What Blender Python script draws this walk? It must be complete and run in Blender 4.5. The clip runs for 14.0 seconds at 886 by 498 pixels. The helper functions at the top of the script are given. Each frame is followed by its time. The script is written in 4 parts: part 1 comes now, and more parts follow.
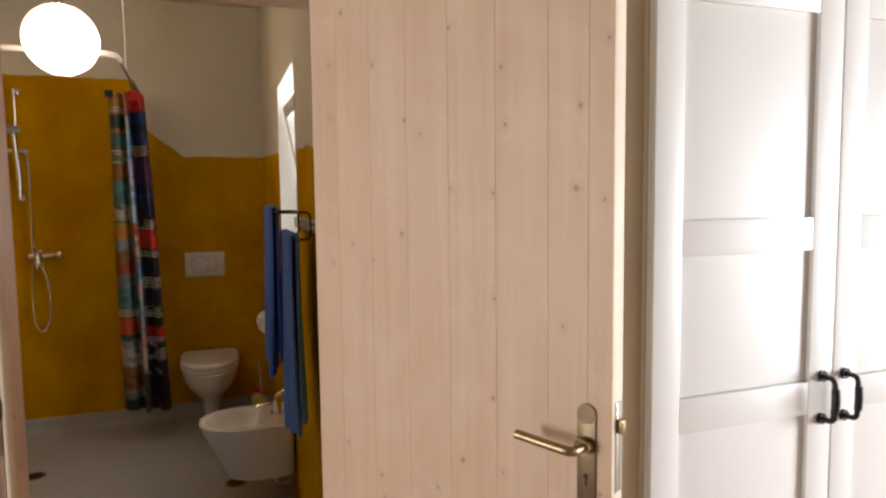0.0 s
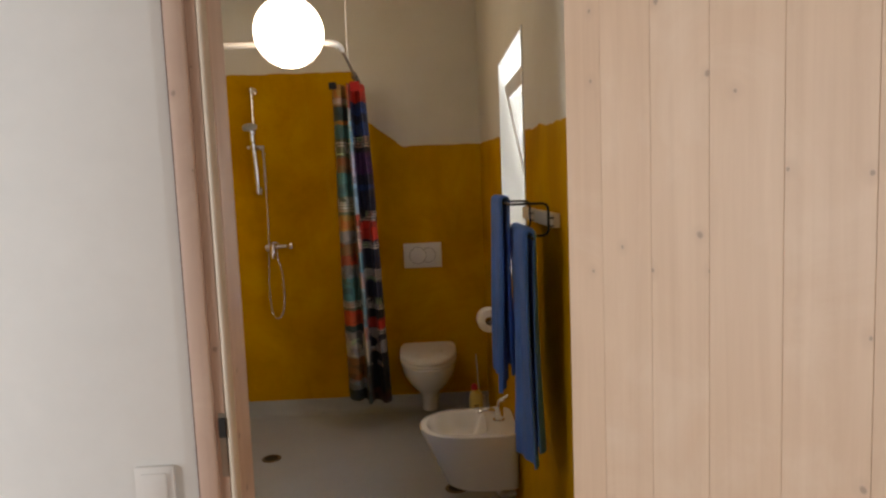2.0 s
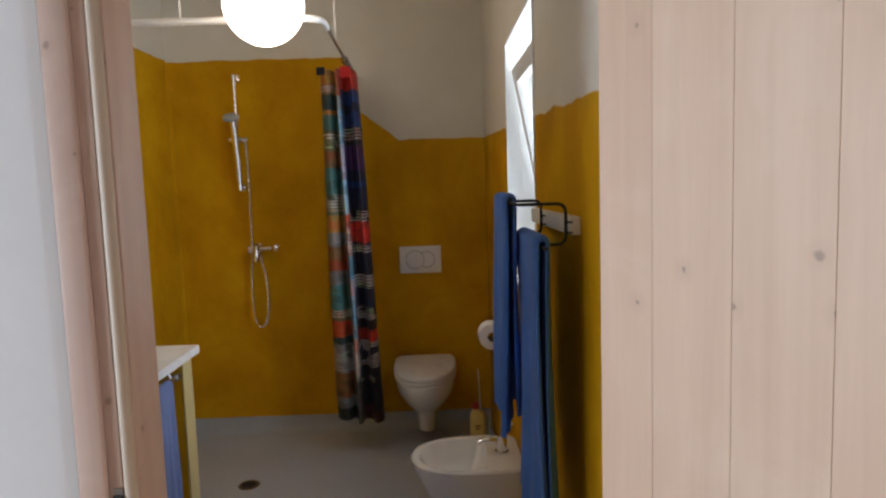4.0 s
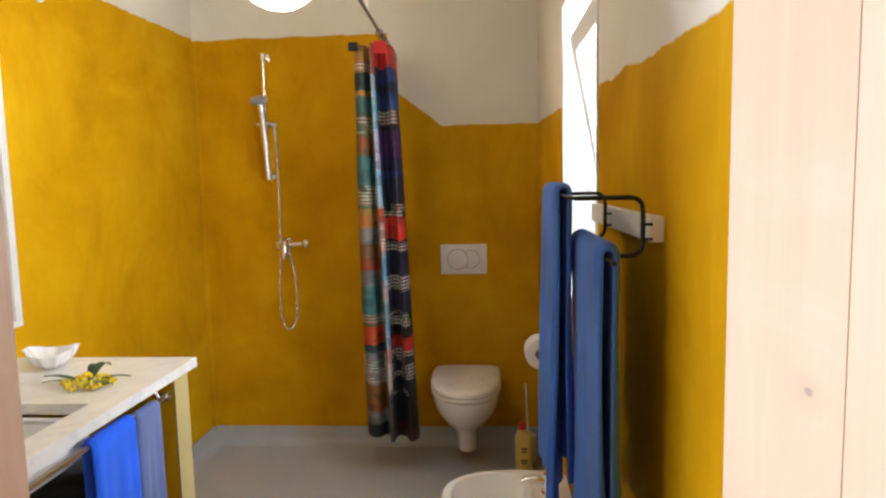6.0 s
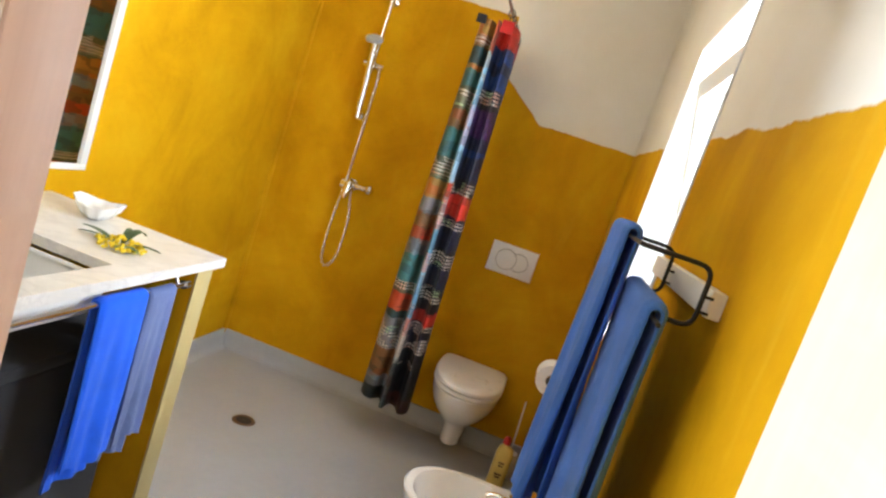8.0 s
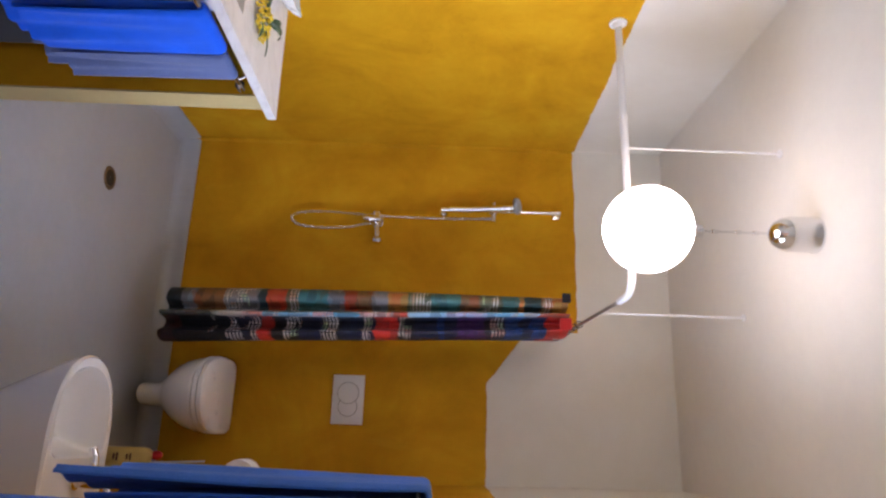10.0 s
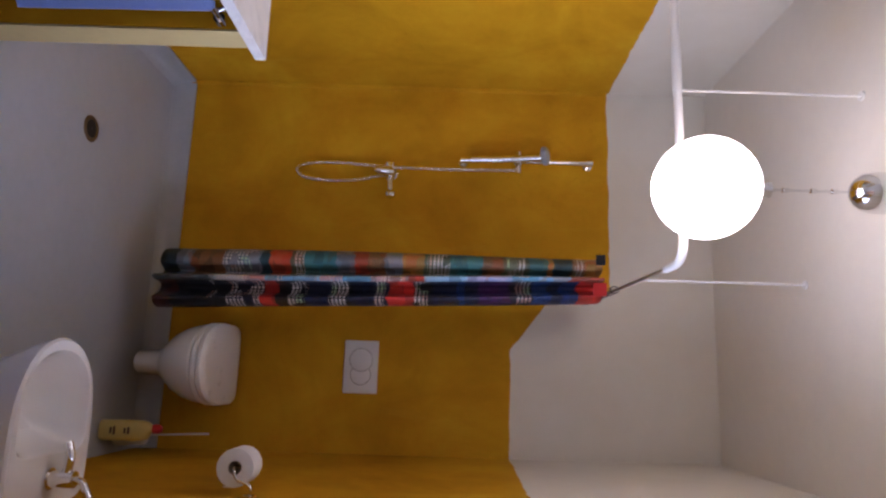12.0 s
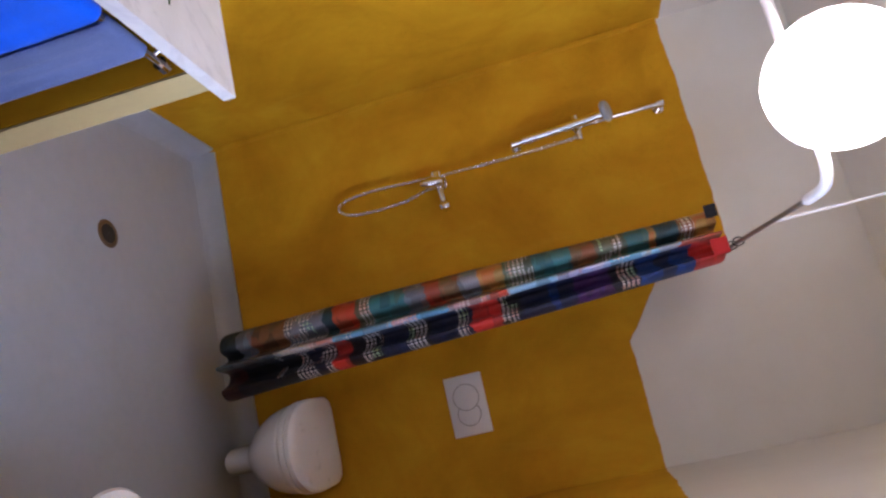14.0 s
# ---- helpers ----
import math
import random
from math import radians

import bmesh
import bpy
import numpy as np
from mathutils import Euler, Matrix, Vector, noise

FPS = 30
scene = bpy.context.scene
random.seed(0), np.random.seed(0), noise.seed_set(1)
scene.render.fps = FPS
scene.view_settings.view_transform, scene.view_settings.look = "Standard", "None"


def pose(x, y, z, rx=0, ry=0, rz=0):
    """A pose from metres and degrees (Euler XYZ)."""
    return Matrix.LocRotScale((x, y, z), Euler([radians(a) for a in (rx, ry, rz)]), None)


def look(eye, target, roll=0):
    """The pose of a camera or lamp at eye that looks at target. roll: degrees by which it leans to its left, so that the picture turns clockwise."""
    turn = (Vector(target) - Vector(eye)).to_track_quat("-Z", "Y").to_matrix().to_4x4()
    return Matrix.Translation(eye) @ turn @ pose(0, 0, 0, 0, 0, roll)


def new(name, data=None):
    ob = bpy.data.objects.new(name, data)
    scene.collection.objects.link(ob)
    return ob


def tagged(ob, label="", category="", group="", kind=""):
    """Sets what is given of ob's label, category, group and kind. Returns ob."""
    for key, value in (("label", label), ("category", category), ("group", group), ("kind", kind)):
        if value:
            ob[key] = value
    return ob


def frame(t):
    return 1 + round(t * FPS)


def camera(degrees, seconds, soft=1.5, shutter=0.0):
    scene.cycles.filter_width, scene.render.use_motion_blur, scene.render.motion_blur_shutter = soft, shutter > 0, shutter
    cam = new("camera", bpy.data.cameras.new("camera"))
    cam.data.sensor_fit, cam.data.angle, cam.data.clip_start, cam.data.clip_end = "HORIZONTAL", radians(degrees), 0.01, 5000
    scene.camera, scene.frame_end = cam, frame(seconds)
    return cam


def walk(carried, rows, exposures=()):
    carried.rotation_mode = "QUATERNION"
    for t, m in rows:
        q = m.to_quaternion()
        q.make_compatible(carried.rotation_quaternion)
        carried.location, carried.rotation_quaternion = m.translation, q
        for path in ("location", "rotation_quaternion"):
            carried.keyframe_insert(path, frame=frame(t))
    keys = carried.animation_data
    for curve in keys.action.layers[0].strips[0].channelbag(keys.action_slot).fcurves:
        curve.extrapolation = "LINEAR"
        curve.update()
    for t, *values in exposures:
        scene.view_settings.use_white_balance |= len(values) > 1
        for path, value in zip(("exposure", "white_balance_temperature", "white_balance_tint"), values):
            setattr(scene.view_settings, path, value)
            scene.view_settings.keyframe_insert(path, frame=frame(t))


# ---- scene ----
cam = camera(68.5, 14.0, soft=2.4)
PATH = [
    (0, (1.492, -0.556, 1.441), (2.148, 1.326, 1.279), -0.7),
    (0.5, (1.497, -0.545, 1.443), (1.997, 1.382, 1.253), -1.1),
    (1, (1.486, -0.458, 1.430), (1.782, 1.511, 1.239), -1.3),
    (1.5, (1.457, -0.322, 1.430), (1.579, 1.665, 1.243), -1.9),
    (2, (1.451, -0.191, 1.451), (1.497, 1.799, 1.259), -2.3),
    (2.5, (1.471, -0.078, 1.449), (1.511, 1.912, 1.257), -2.1),
    (5, (1.529, 0.368, 1.431), (1.514, 2.359, 1.235), -1.1),
    (5.5, (1.554, 0.482, 1.426), (1.465, 2.47, 1.225), -1.4),
    (6, (1.551, 0.57, 1.424), (1.409, 2.554, 1.218), -1.3),
    (6.5, (1.495, 0.654, 1.435), (1.351, 2.637, 1.219), -1.1),
    (7, (1.488, 0.652, 1.428), (1.338, 2.631, 1.179), -1.1),
    (7.2, (1.498, 0.648, 1.424), (1.316, 2.621, 1.15), -1.5),
    (9.3, (1.607, 0.586, 1.424), (1.16, 2.53, 1.285), 78.5),
    (9.5, (1.602, 0.600, 1.428), (1.130, 2.542, 1.345), 85.0),
    (10, (1.589, 0.612, 1.400), (1.031, 2.532, 1.440), 92.0),
    (10.5, (1.578, 0.649, 1.404), (1.005, 2.566, 1.445), 92.0),
    (11, (1.55, 0.713, 1.418), (0.998, 2.635, 1.437), 91.9),
    (11.5, (1.486, 0.798, 1.4), (1.032, 2.746, 1.413), 92.0),
    (12, (1.45, 0.884, 1.393), (1.064, 2.846, 1.385), 91.8),
    (12.5, (1.455, 0.982, 1.39), (1.067, 2.944, 1.358), 91.6),
    (13, (1.43, 1.097, 1.398), (1.026, 3.055, 1.334), 91.5),
    (13.5, (1.385, 1.183, 1.418), (0.999, 3.141, 1.293), 87.3),
    (14, (1.335, 1.265, 1.425), (0.921, 3.204, 1.164), 75.4),
]
EXPOSURES = [
    (0.0, -1.8, 7900, 20), (0.4, -1.8, 8000, 20), (1.0, -1.75, 7900, 11), (1.5, -1.7, 7500, 13), (2.5, -1.75, 7400, 17), (5.0, -1.3, 5700, 12), (5.5, -1.05, 5900, 12),
    (6.0, -0.6, 6500, 12), (6.5, -0.2, 6500, 9), (7.2, -0.15, 6500, 8), (9.3, -0.4, 5600, 19), (10.0, -0.8, 5600, 25), (11.0, -1.15, 5500, 30), (12.5, -1.2, 5400, 31), (14.0, -0.9, 5300, 29),
]
walk(cam, [(t, look(eye, target, roll)) for t, eye, target, roll in PATH], EXPOSURES)

# ---- light ----
world = bpy.data.worlds.new("sky")
scene.world = world
world.use_nodes = True
wn, wl = world.node_tree.nodes, world.node_tree.links
sky = wn.new("ShaderNodeTexSky")
sky.sky_type, sky.sun_disc = "NISHITA", False
sky.sun_elevation, sky.sun_rotation = radians(42), radians(200)
wn["Background"].inputs["Strength"].default_value = 0.14
wl.new(sky.outputs["Color"], wn["Background"].inputs["Color"])
sun = new("sun", bpy.data.lights.new("sun", "SUN"))
sun.data.energy, sun.data.angle, sun.data.color = 2.5, radians(0.6), (1.0, 0.94, 0.85)
sun.matrix_world = look((0, 0, 10), (2.2, 6.5, 0))


def window_light(name, m, width, height, power, color):
    """Daylight that the sky sends through an opening."""
    ob = new(name, bpy.data.lights.new(name, "AREA"))
    ob.data.shape, ob.data.size, ob.data.size_y = "RECTANGLE", width, height
    ob.data.energy, ob.data.color = power, color
    ob.matrix_world = m
    return ob


window_light("bathroom_daylight", look((2.14, 2.49, 1.54), (0.6, 2.55, 1.62)), 0.64, 0.84, 50.0, (0.82, 0.91, 1.0))
window_light("bedroom_daylight", look((6.08, -1.5, 1.25), (2.8, 0.3, 1.1)), 1.5, 1.6, 1150.0, (0.68, 0.84, 1.0))
window_light("bedroom_side_daylight", look((-2.27, -0.2, 1.25), (1.8, 0.6, 1.1)), 1.1, 1.6, 310.0, (0.78, 0.89, 1.0))

# ---- materials ----


def shader(name):
    mat = bpy.data.materials.new(name)
    mat.use_nodes = True
    nt = mat.node_tree
    return mat, nt, nt.nodes["Principled BSDF"]


def node(nt, kind, **values):
    n = nt.nodes.new(kind)
    for key, value in values.items():
        n.inputs[key].default_value = value
    return n


def math_node(nt, op, a, b=None, clamp=False):
    n = nt.nodes.new("ShaderNodeMath")
    n.operation, n.use_clamp = op, clamp
    for i, v in enumerate((a, b)):
        if v is None:
            continue
        if isinstance(v, (int, float)):
            n.inputs[i].default_value = v
        else:
            nt.links.new(v, n.inputs[i])
    return n.outputs[0]


def mix(nt, fac, a, b, blend="MIX"):
    n = nt.nodes.new("ShaderNodeMix")
    n.data_type, n.blend_type = "RGBA", blend
    for sock, v in ((n.inputs[0], fac), (n.inputs[6], a), (n.inputs[7], b)):
        if isinstance(v, (int, float)):
            sock.default_value = v
        elif isinstance(v, tuple):
            sock.default_value = (*v, 1.0) if len(v) == 3 else v
        else:
            nt.links.new(v, sock)
    return n.outputs[2]


def coords(nt, kind="Position", scale=(1, 1, 1)):
    """World position, or object coordinates, stretched by scale."""
    if kind == "Position":
        src = nt.nodes.new("ShaderNodeNewGeometry").outputs["Position"]
    else:
        src = nt.nodes.new("ShaderNodeTexCoord").outputs[kind]
    m = nt.nodes.new("ShaderNodeMapping")
    m.inputs["Scale"].default_value = scale
    nt.links.new(src, m.inputs["Vector"])
    return m.outputs[0]


def noise_tex(nt, vec, scale, detail=4.0, rough=0.55, distortion=0.0):
    n = node(nt, "ShaderNodeTexNoise", Scale=scale, Detail=detail, Roughness=rough, Distortion=distortion)
    nt.links.new(vec, n.inputs["Vector"])
    return n.outputs["Fac"]


def ramp(nt, fac, stops, constant=False):
    n = nt.nodes.new("ShaderNodeValToRGB")
    els = n.color_ramp.elements
    n.color_ramp.interpolation = "CONSTANT" if constant else "LINEAR"
    while len(els) < len(stops):
        els.new(0.5)
    for e, (p, c) in zip(els, stops):
        e.position, e.color = p, (*c, 1.0)
    nt.links.new(fac, n.inputs["Fac"])
    return n.outputs["Color"]


def bump(nt, bsdf, height, strength, distance=0.01):
    n = node(nt, "ShaderNodeBump", Strength=strength, Distance=distance)
    nt.links.new(height, n.inputs["Height"])
    nt.links.new(n.outputs[0], bsdf.inputs["Normal"])


def simple(name, color, rough=0.5, metal=0.0, vary=0.12, scale=14.0, relief=0.05, kind="Position", coat=0.0):
    """A plain surface with two scales of variation in colour, gloss and relief."""
    mat, nt, p = shader(name)
    v = coords(nt, kind)
    a, b = noise_tex(nt, v, scale), noise_tex(nt, v, scale * 9, 3)
    both = math_node(nt, "ADD", math_node(nt, "MULTIPLY", a, 0.65), math_node(nt, "MULTIPLY", b, 0.35))
    low, high = tuple(c * (1 - vary) for c in color), tuple(min(1, c * (1 + vary)) for c in color)
    nt.links.new(ramp(nt, both, [(0.3, low), (0.7, high)]), p.inputs["Base Color"])
    nt.links.new(math_node(nt, "ADD", math_node(nt, "MULTIPLY", both, 0.2), rough - 0.1, True), p.inputs["Roughness"])
    p.inputs["Metallic"].default_value = metal
    p.inputs["Coat Weight"].default_value = coat
    if relief:
        bump(nt, p, both, relief, 0.004)
    return mat


OCHRE, OCHRE_DARK = (0.56, 0.285, 0.003), (0.42, 0.200, 0.002)


def painted_plaster(name, axis, start, end, low, high, raised=0.0):
    """Trowelled ochre plaster below a hand-drawn line whose height goes from low to high along an axis; cream paint above."""
    mat, nt, p = shader(name)
    v = coords(nt)
    xyz = nt.nodes.new("ShaderNodeSeparateXYZ")
    nt.links.new(v, xyz.inputs[0])
    mr = node(nt, "ShaderNodeMapRange", **{"From Min": start, "From Max": end, "To Min": low, "To Max": high})
    nt.links.new(xyz.outputs[axis], mr.inputs["Value"])
    line = math_node(nt, "ADD", mr.outputs[0], math_node(nt, "MULTIPLY", math_node(nt, "LESS_THAN", xyz.outputs[axis], start), raised))
    wobble = math_node(nt, "MULTIPLY", math_node(nt, "SUBTRACT", noise_tex(nt, v, 5.0, 5, 0.65), 0.5), 0.045)
    over = math_node(nt, "SUBTRACT", math_node(nt, "ADD", xyz.outputs["Z"], wobble), line)
    cream = math_node(nt, "MULTIPLY", over, 220.0, True)
    clouds = noise_tex(nt, v, 1.7, 6, 0.6, 0.6)
    trowel = noise_tex(nt, coords(nt, "Position", (1.0, 1.0, 0.8)), 3.2, 6, 0.62, 0.7)
    grain = noise_tex(nt, v, 90.0, 3)
    tone = math_node(nt, "ADD", math_node(nt, "MULTIPLY", clouds, 0.62), math_node(nt, "MULTIPLY", trowel, 0.38))
    ochre = ramp(nt, tone, [(0.34, OCHRE_DARK), (0.50, OCHRE), (0.66, (0.66, 0.38, 0.008))])
    smear = noise_tex(nt, coords(nt, "Position", (3.0, 3.0, 0.9)), 1.6, 5, 0.6, 0.9)
    worn = math_node(nt, "MULTIPLY", math_node(nt, "SUBTRACT", smear, 0.60), 2.4, True)
    ochre = mix(nt, worn, ochre, (0.66, 0.42, 0.03))
    hair = noise_tex(nt, v, 2.2, 9, 0.75, 2.2)
    crack = math_node(nt, "SUBTRACT", 1.0, math_node(nt, "MULTIPLY", math_node(nt, "ABSOLUTE", math_node(nt, "SUBTRACT", hair, 0.5)), 160.0), True)
    gate = math_node(nt, "MULTIPLY", math_node(nt, "SUBTRACT", noise_tex(nt, v, 1.1, 2), 0.57), 9.0, True)
    ochre = mix(nt, math_node(nt, "MULTIPLY", math_node(nt, "MULTIPLY", crack, gate), 0.45), ochre, (0.30, 0.14, 0.004))
    pale = ramp(nt, tone, [(0.3, (0.70, 0.65, 0.54)), (0.7, (0.78, 0.75, 0.66))])
    nt.links.new(mix(nt, cream, ochre, pale), p.inputs["Base Color"])
    nt.links.new(math_node(nt, "ADD", math_node(nt, "MULTIPLY", trowel, 0.25), 0.50), p.inputs["Roughness"])
    h = math_node(nt, "ADD", math_node(nt, "MULTIPLY", trowel, 0.8), math_node(nt, "MULTIPLY", grain, 0.12))
    h = math_node(nt, "SUBTRACT", h, math_node(nt, "MULTIPLY", cream, 0.5))
    p.inputs["Specular IOR Level"].default_value = 0.04
    bump(nt, p, h, 0.32, 0.008)
    return mat


def wood(name, light, dark, knots=True, scale=1.0):
    """Pale limed softwood with upright grain, soft bands and small grey knots; every board differs."""
    mat, nt, p = shader(name)
    info = nt.nodes.new("ShaderNodeObjectInfo")
    shift = nt.nodes.new("ShaderNodeVectorMath")
    shift.operation = "ADD"
    comb = nt.nodes.new("ShaderNodeCombineXYZ")
    r = math_node(nt, "MULTIPLY", info.outputs["Random"], 37.0)
    nt.links.new(r, comb.inputs[0])
    nt.links.new(r, comb.inputs[2])
    nt.links.new(coords(nt, "Object"), shift.inputs[0])
    nt.links.new(comb.outputs[0], shift.inputs[1])
    m = nt.nodes.new("ShaderNodeMapping")
    m.inputs["Scale"].default_value = (26 * scale, 26 * scale, 1.1 * scale)
    nt.links.new(shift.outputs[0], m.inputs["Vector"])
    grain = noise_tex(nt, m.outputs[0], 1.0, 6, 0.6, 0.7)
    fine = noise_tex(nt, m.outputs[0], 7.0, 3, 0.6)
    band = noise_tex(nt, shift.outputs[0], 3.0, 2)
    tone = math_node(nt, "ADD", math_node(nt, "MULTIPLY", grain, 0.6), math_node(nt, "MULTIPLY", fine, 0.15))
    tone = math_node(nt, "ADD", tone, math_node(nt, "MULTIPLY", band, 0.25))
    col = ramp(nt, tone, [(0.36, dark), (0.66, light)])
    patch = math_node(nt, "MULTIPLY", math_node(nt, "SUBTRACT", noise_tex(nt, shift.outputs[0], 4.5, 6, 0.65, 0.8), 0.50), 2.6, True)
    col = mix(nt, math_node(nt, "MULTIPLY", patch, 0.55), col, (0.88, 0.74, 0.60))
    if knots:
        flat, face = nt.nodes.new("ShaderNodeSeparateXYZ"), nt.nodes.new("ShaderNodeCombineXYZ")
        nt.links.new(shift.outputs[0], flat.inputs[0])
        nt.links.new(math_node(nt, "MULTIPLY", math_node(nt, "ADD", flat.outputs["X"], flat.outputs["Y"]), 9.5), face.inputs[0])
        nt.links.new(math_node(nt, "MULTIPLY", flat.outputs["Z"], 8.5), face.inputs[1])
        vor = node(nt, "ShaderNodeTexVoronoi", Scale=1.0)
        vor.voronoi_dimensions = "2D"
        nt.links.new(face.outputs[0], vor.inputs["Vector"])
        sep = nt.nodes.new("ShaderNodeSeparateColor")
        nt.links.new(vor.outputs["Color"], sep.inputs[0])
        tight = math_node(nt, "ADD", math_node(nt, "MULTIPLY", sep.outputs[1], 22.0), 13.0)
        ragged = math_node(nt, "ADD", vor.outputs["Distance"], math_node(nt, "MULTIPLY", math_node(nt, "SUBTRACT", noise_tex(nt, shift.outputs[0], 130.0, 3), 0.5), 0.05))
        d = math_node(nt, "SUBTRACT", 1.0, math_node(nt, "MULTIPLY", ragged, tight), True)
        some = math_node(nt, "GREATER_THAN", sep.outputs[0], 0.60)
        rim = math_node(nt, "SUBTRACT", 1.0, math_node(nt, "MULTIPLY", ragged, 6.0), True)
        col = mix(nt, math_node(nt, "MULTIPLY", math_node(nt, "MULTIPLY", rim, some), 0.30), col, (0.50, 0.34, 0.24))
        core_dark = math_node(nt, "MULTIPLY", d, 1.9, True)
        col = mix(nt, math_node(nt, "MULTIPLY", math_node(nt, "MULTIPLY", core_dark, some), 0.55), col, (0.25, 0.17, 0.13))
    nt.links.new(col, p.inputs["Base Color"])
    p.inputs["Roughness"].default_value = 0.5
    bump(nt, p, tone, 0.12, 0.003)
    return mat


def terry(name, color):
    mat, nt, p = shader(name)
    v = coords(nt, "Object")
    loops, folds = noise_tex(nt, v, 420.0, 2), noise_tex(nt, v, 9.0, 4)
    tone = math_node(nt, "ADD", math_node(nt, "MULTIPLY", loops, 0.5), math_node(nt, "MULTIPLY", folds, 0.5))
    nt.links.new(ramp(nt, tone, [(0.3, tuple(c * 0.75 for c in color)), (0.7, tuple(min(1, c * 1.2) for c in color))]), p.inputs["Base Color"])
    p.inputs["Roughness"].default_value = 0.95
    p.inputs["Sheen Weight"].default_value = 0.12
    bump(nt, p, loops, 0.6, 0.003)
    return mat


def patchwork(name):
    """Printed cotton in bands of patches: a dull strip, a narrow pale strip and a night-blue strip, with rows of pale dots."""
    mat, nt, p = shader(name)
    uv = nt.nodes.new("ShaderNodeTexCoord").outputs["UV"]
    sep = nt.nodes.new("ShaderNodeSeparateXYZ")
    nt.links.new(uv, sep.inputs[0])
    wob = math_node(nt, "MULTIPLY", math_node(nt, "SUBTRACT", noise_tex(nt, uv, 16.0, 3), 0.5), 0.05)
    z = math_node(nt, "ADD", sep.outputs[1], wob)
    fac = math_node(nt, "DIVIDE", math_node(nt, "SUBTRACT", z, 0.19), 1.885)
    straight = math_node(nt, "DIVIDE", math_node(nt, "SUBTRACT", sep.outputs[1], 0.19), 1.885)

    def bands(rows, f=fac):
        return ramp(nt, f, [(max(0.0, (h - 0.19) / 1.885), c) for h, c in rows], True)

    teal, deep, brown, red = (0.045, 0.15, 0.15), (0.012, 0.04, 0.045), (0.20, 0.085, 0.025), (0.42, 0.06, 0.015)
    grey, olive, amber = (0.20, 0.19, 0.20), (0.10, 0.11, 0.06), (0.38, 0.17, 0.03)
    dull = [(0.19, (0.01, 0.02, 0.022)), (0.25, grey), (0.32, brown), (0.455, grey), (0.613, deep), (0.653, red), (0.741, olive), (0.795, teal), (0.934, grey), (1.009, red), (1.067, brown),
            (1.150, grey), (1.214, amber), (1.31, olive), (1.425, teal), (1.564, brown), (1.652, olive), (1.76, teal), (1.841, amber), (1.866, deep), (1.947, brown), (2.0, amber)]
    blue, sky_blue, pink, lilac = (0.16, 0.36, 0.52), (0.30, 0.48, 0.62), (0.50, 0.30, 0.28), (0.44, 0.42, 0.56)
    pale = [(0.19, (0.08, 0.09, 0.09)), (0.42, (0.45, 0.40, 0.34)), (0.56, pink), (0.66, blue), (0.78, sky_blue), (0.887, lilac), (0.984, blue), (1.10, pink), (1.26, (0.45, 0.07, 0.03)), (1.32, sky_blue), (1.506, lilac),
            (1.686, blue), (1.80, sky_blue), (1.93, (0.40, 0.10, 0.06))]
    black, navy, cobalt, violet, scarlet = (0.002, 0.002, 0.005), (0.003, 0.006, 0.030), (0.006, 0.035, 0.16), (0.045, 0.008, 0.07), (0.50, 0.025, 0.012)
    night = [(0.19, (0.05, 0.008, 0.006)), (0.26, black), (0.494, navy), (0.64, scarlet), (0.70, black), (0.83, navy), (0.93, black), (1.02, navy), (1.17, scarlet), (1.28, black), (1.36, navy), (1.47, cobalt), (1.50, navy),
             (1.556, violet), (1.686, black), (1.775, cobalt), (1.86, navy), (1.90, cobalt), (1.975, scarlet)]
    right = math_node(nt, "GREATER_THAN", sep.outputs[0], 0.545)
    middle = math_node(nt, "MULTIPLY", math_node(nt, "GREATER_THAN", sep.outputs[0], 0.475), math_node(nt, "LESS_THAN", sep.outputs[0], 0.545))
    col = mix(nt, middle, mix(nt, right, bands(dull), bands(night)), bands(pale))
    stretch = nt.nodes.new("ShaderNodeMapping")
    stretch.inputs["Scale"].default_value = (14.0, 24.0, 1.0)
    nt.links.new(uv, stretch.inputs["Vector"])
    cells = node(nt, "ShaderNodeTexVoronoi", Scale=1.0, Randomness=0.95)
    cells.distance = "CHEBYCHEV"
    nt.links.new(stretch.outputs[0], cells.inputs["Vector"])
    sepc = nt.nodes.new("ShaderNodeSeparateColor")
    nt.links.new(cells.outputs["Color"], sepc.inputs[0])
    shade = ramp(nt, sepc.outputs[0], [(0.0, (0.55, 0.60, 0.62)), (0.3, (1.0, 1.0, 1.0)), (0.6, (1.0, 0.72, 0.62)), (0.8, (0.75, 0.95, 1.0))], True)
    col = mix(nt, 1.0, col, shade, "MULTIPLY")
    du = math_node(nt, "SUBTRACT", math_node(nt, "FRACT", math_node(nt, "DIVIDE", sep.outputs[0], 0.0135)), 0.5)
    dv = math_node(nt, "SUBTRACT", math_node(nt, "FRACT", math_node(nt, "DIVIDE", sep.outputs[1], 0.0165)), 0.5)
    rr = math_node(nt, "ADD", math_node(nt, "MULTIPLY", du, du), math_node(nt, "MULTIPLY", dv, dv))
    dot = math_node(nt, "LESS_THAN", rr, 0.12)
    one, none = (1.0, 1.0, 1.0), (0.0, 0.0, 0.0)

    def rows_of_dots(spans):
        return bands([(0.19, none)] + [x for lo, hi in spans for x in ((lo, one), (hi, none))], straight)

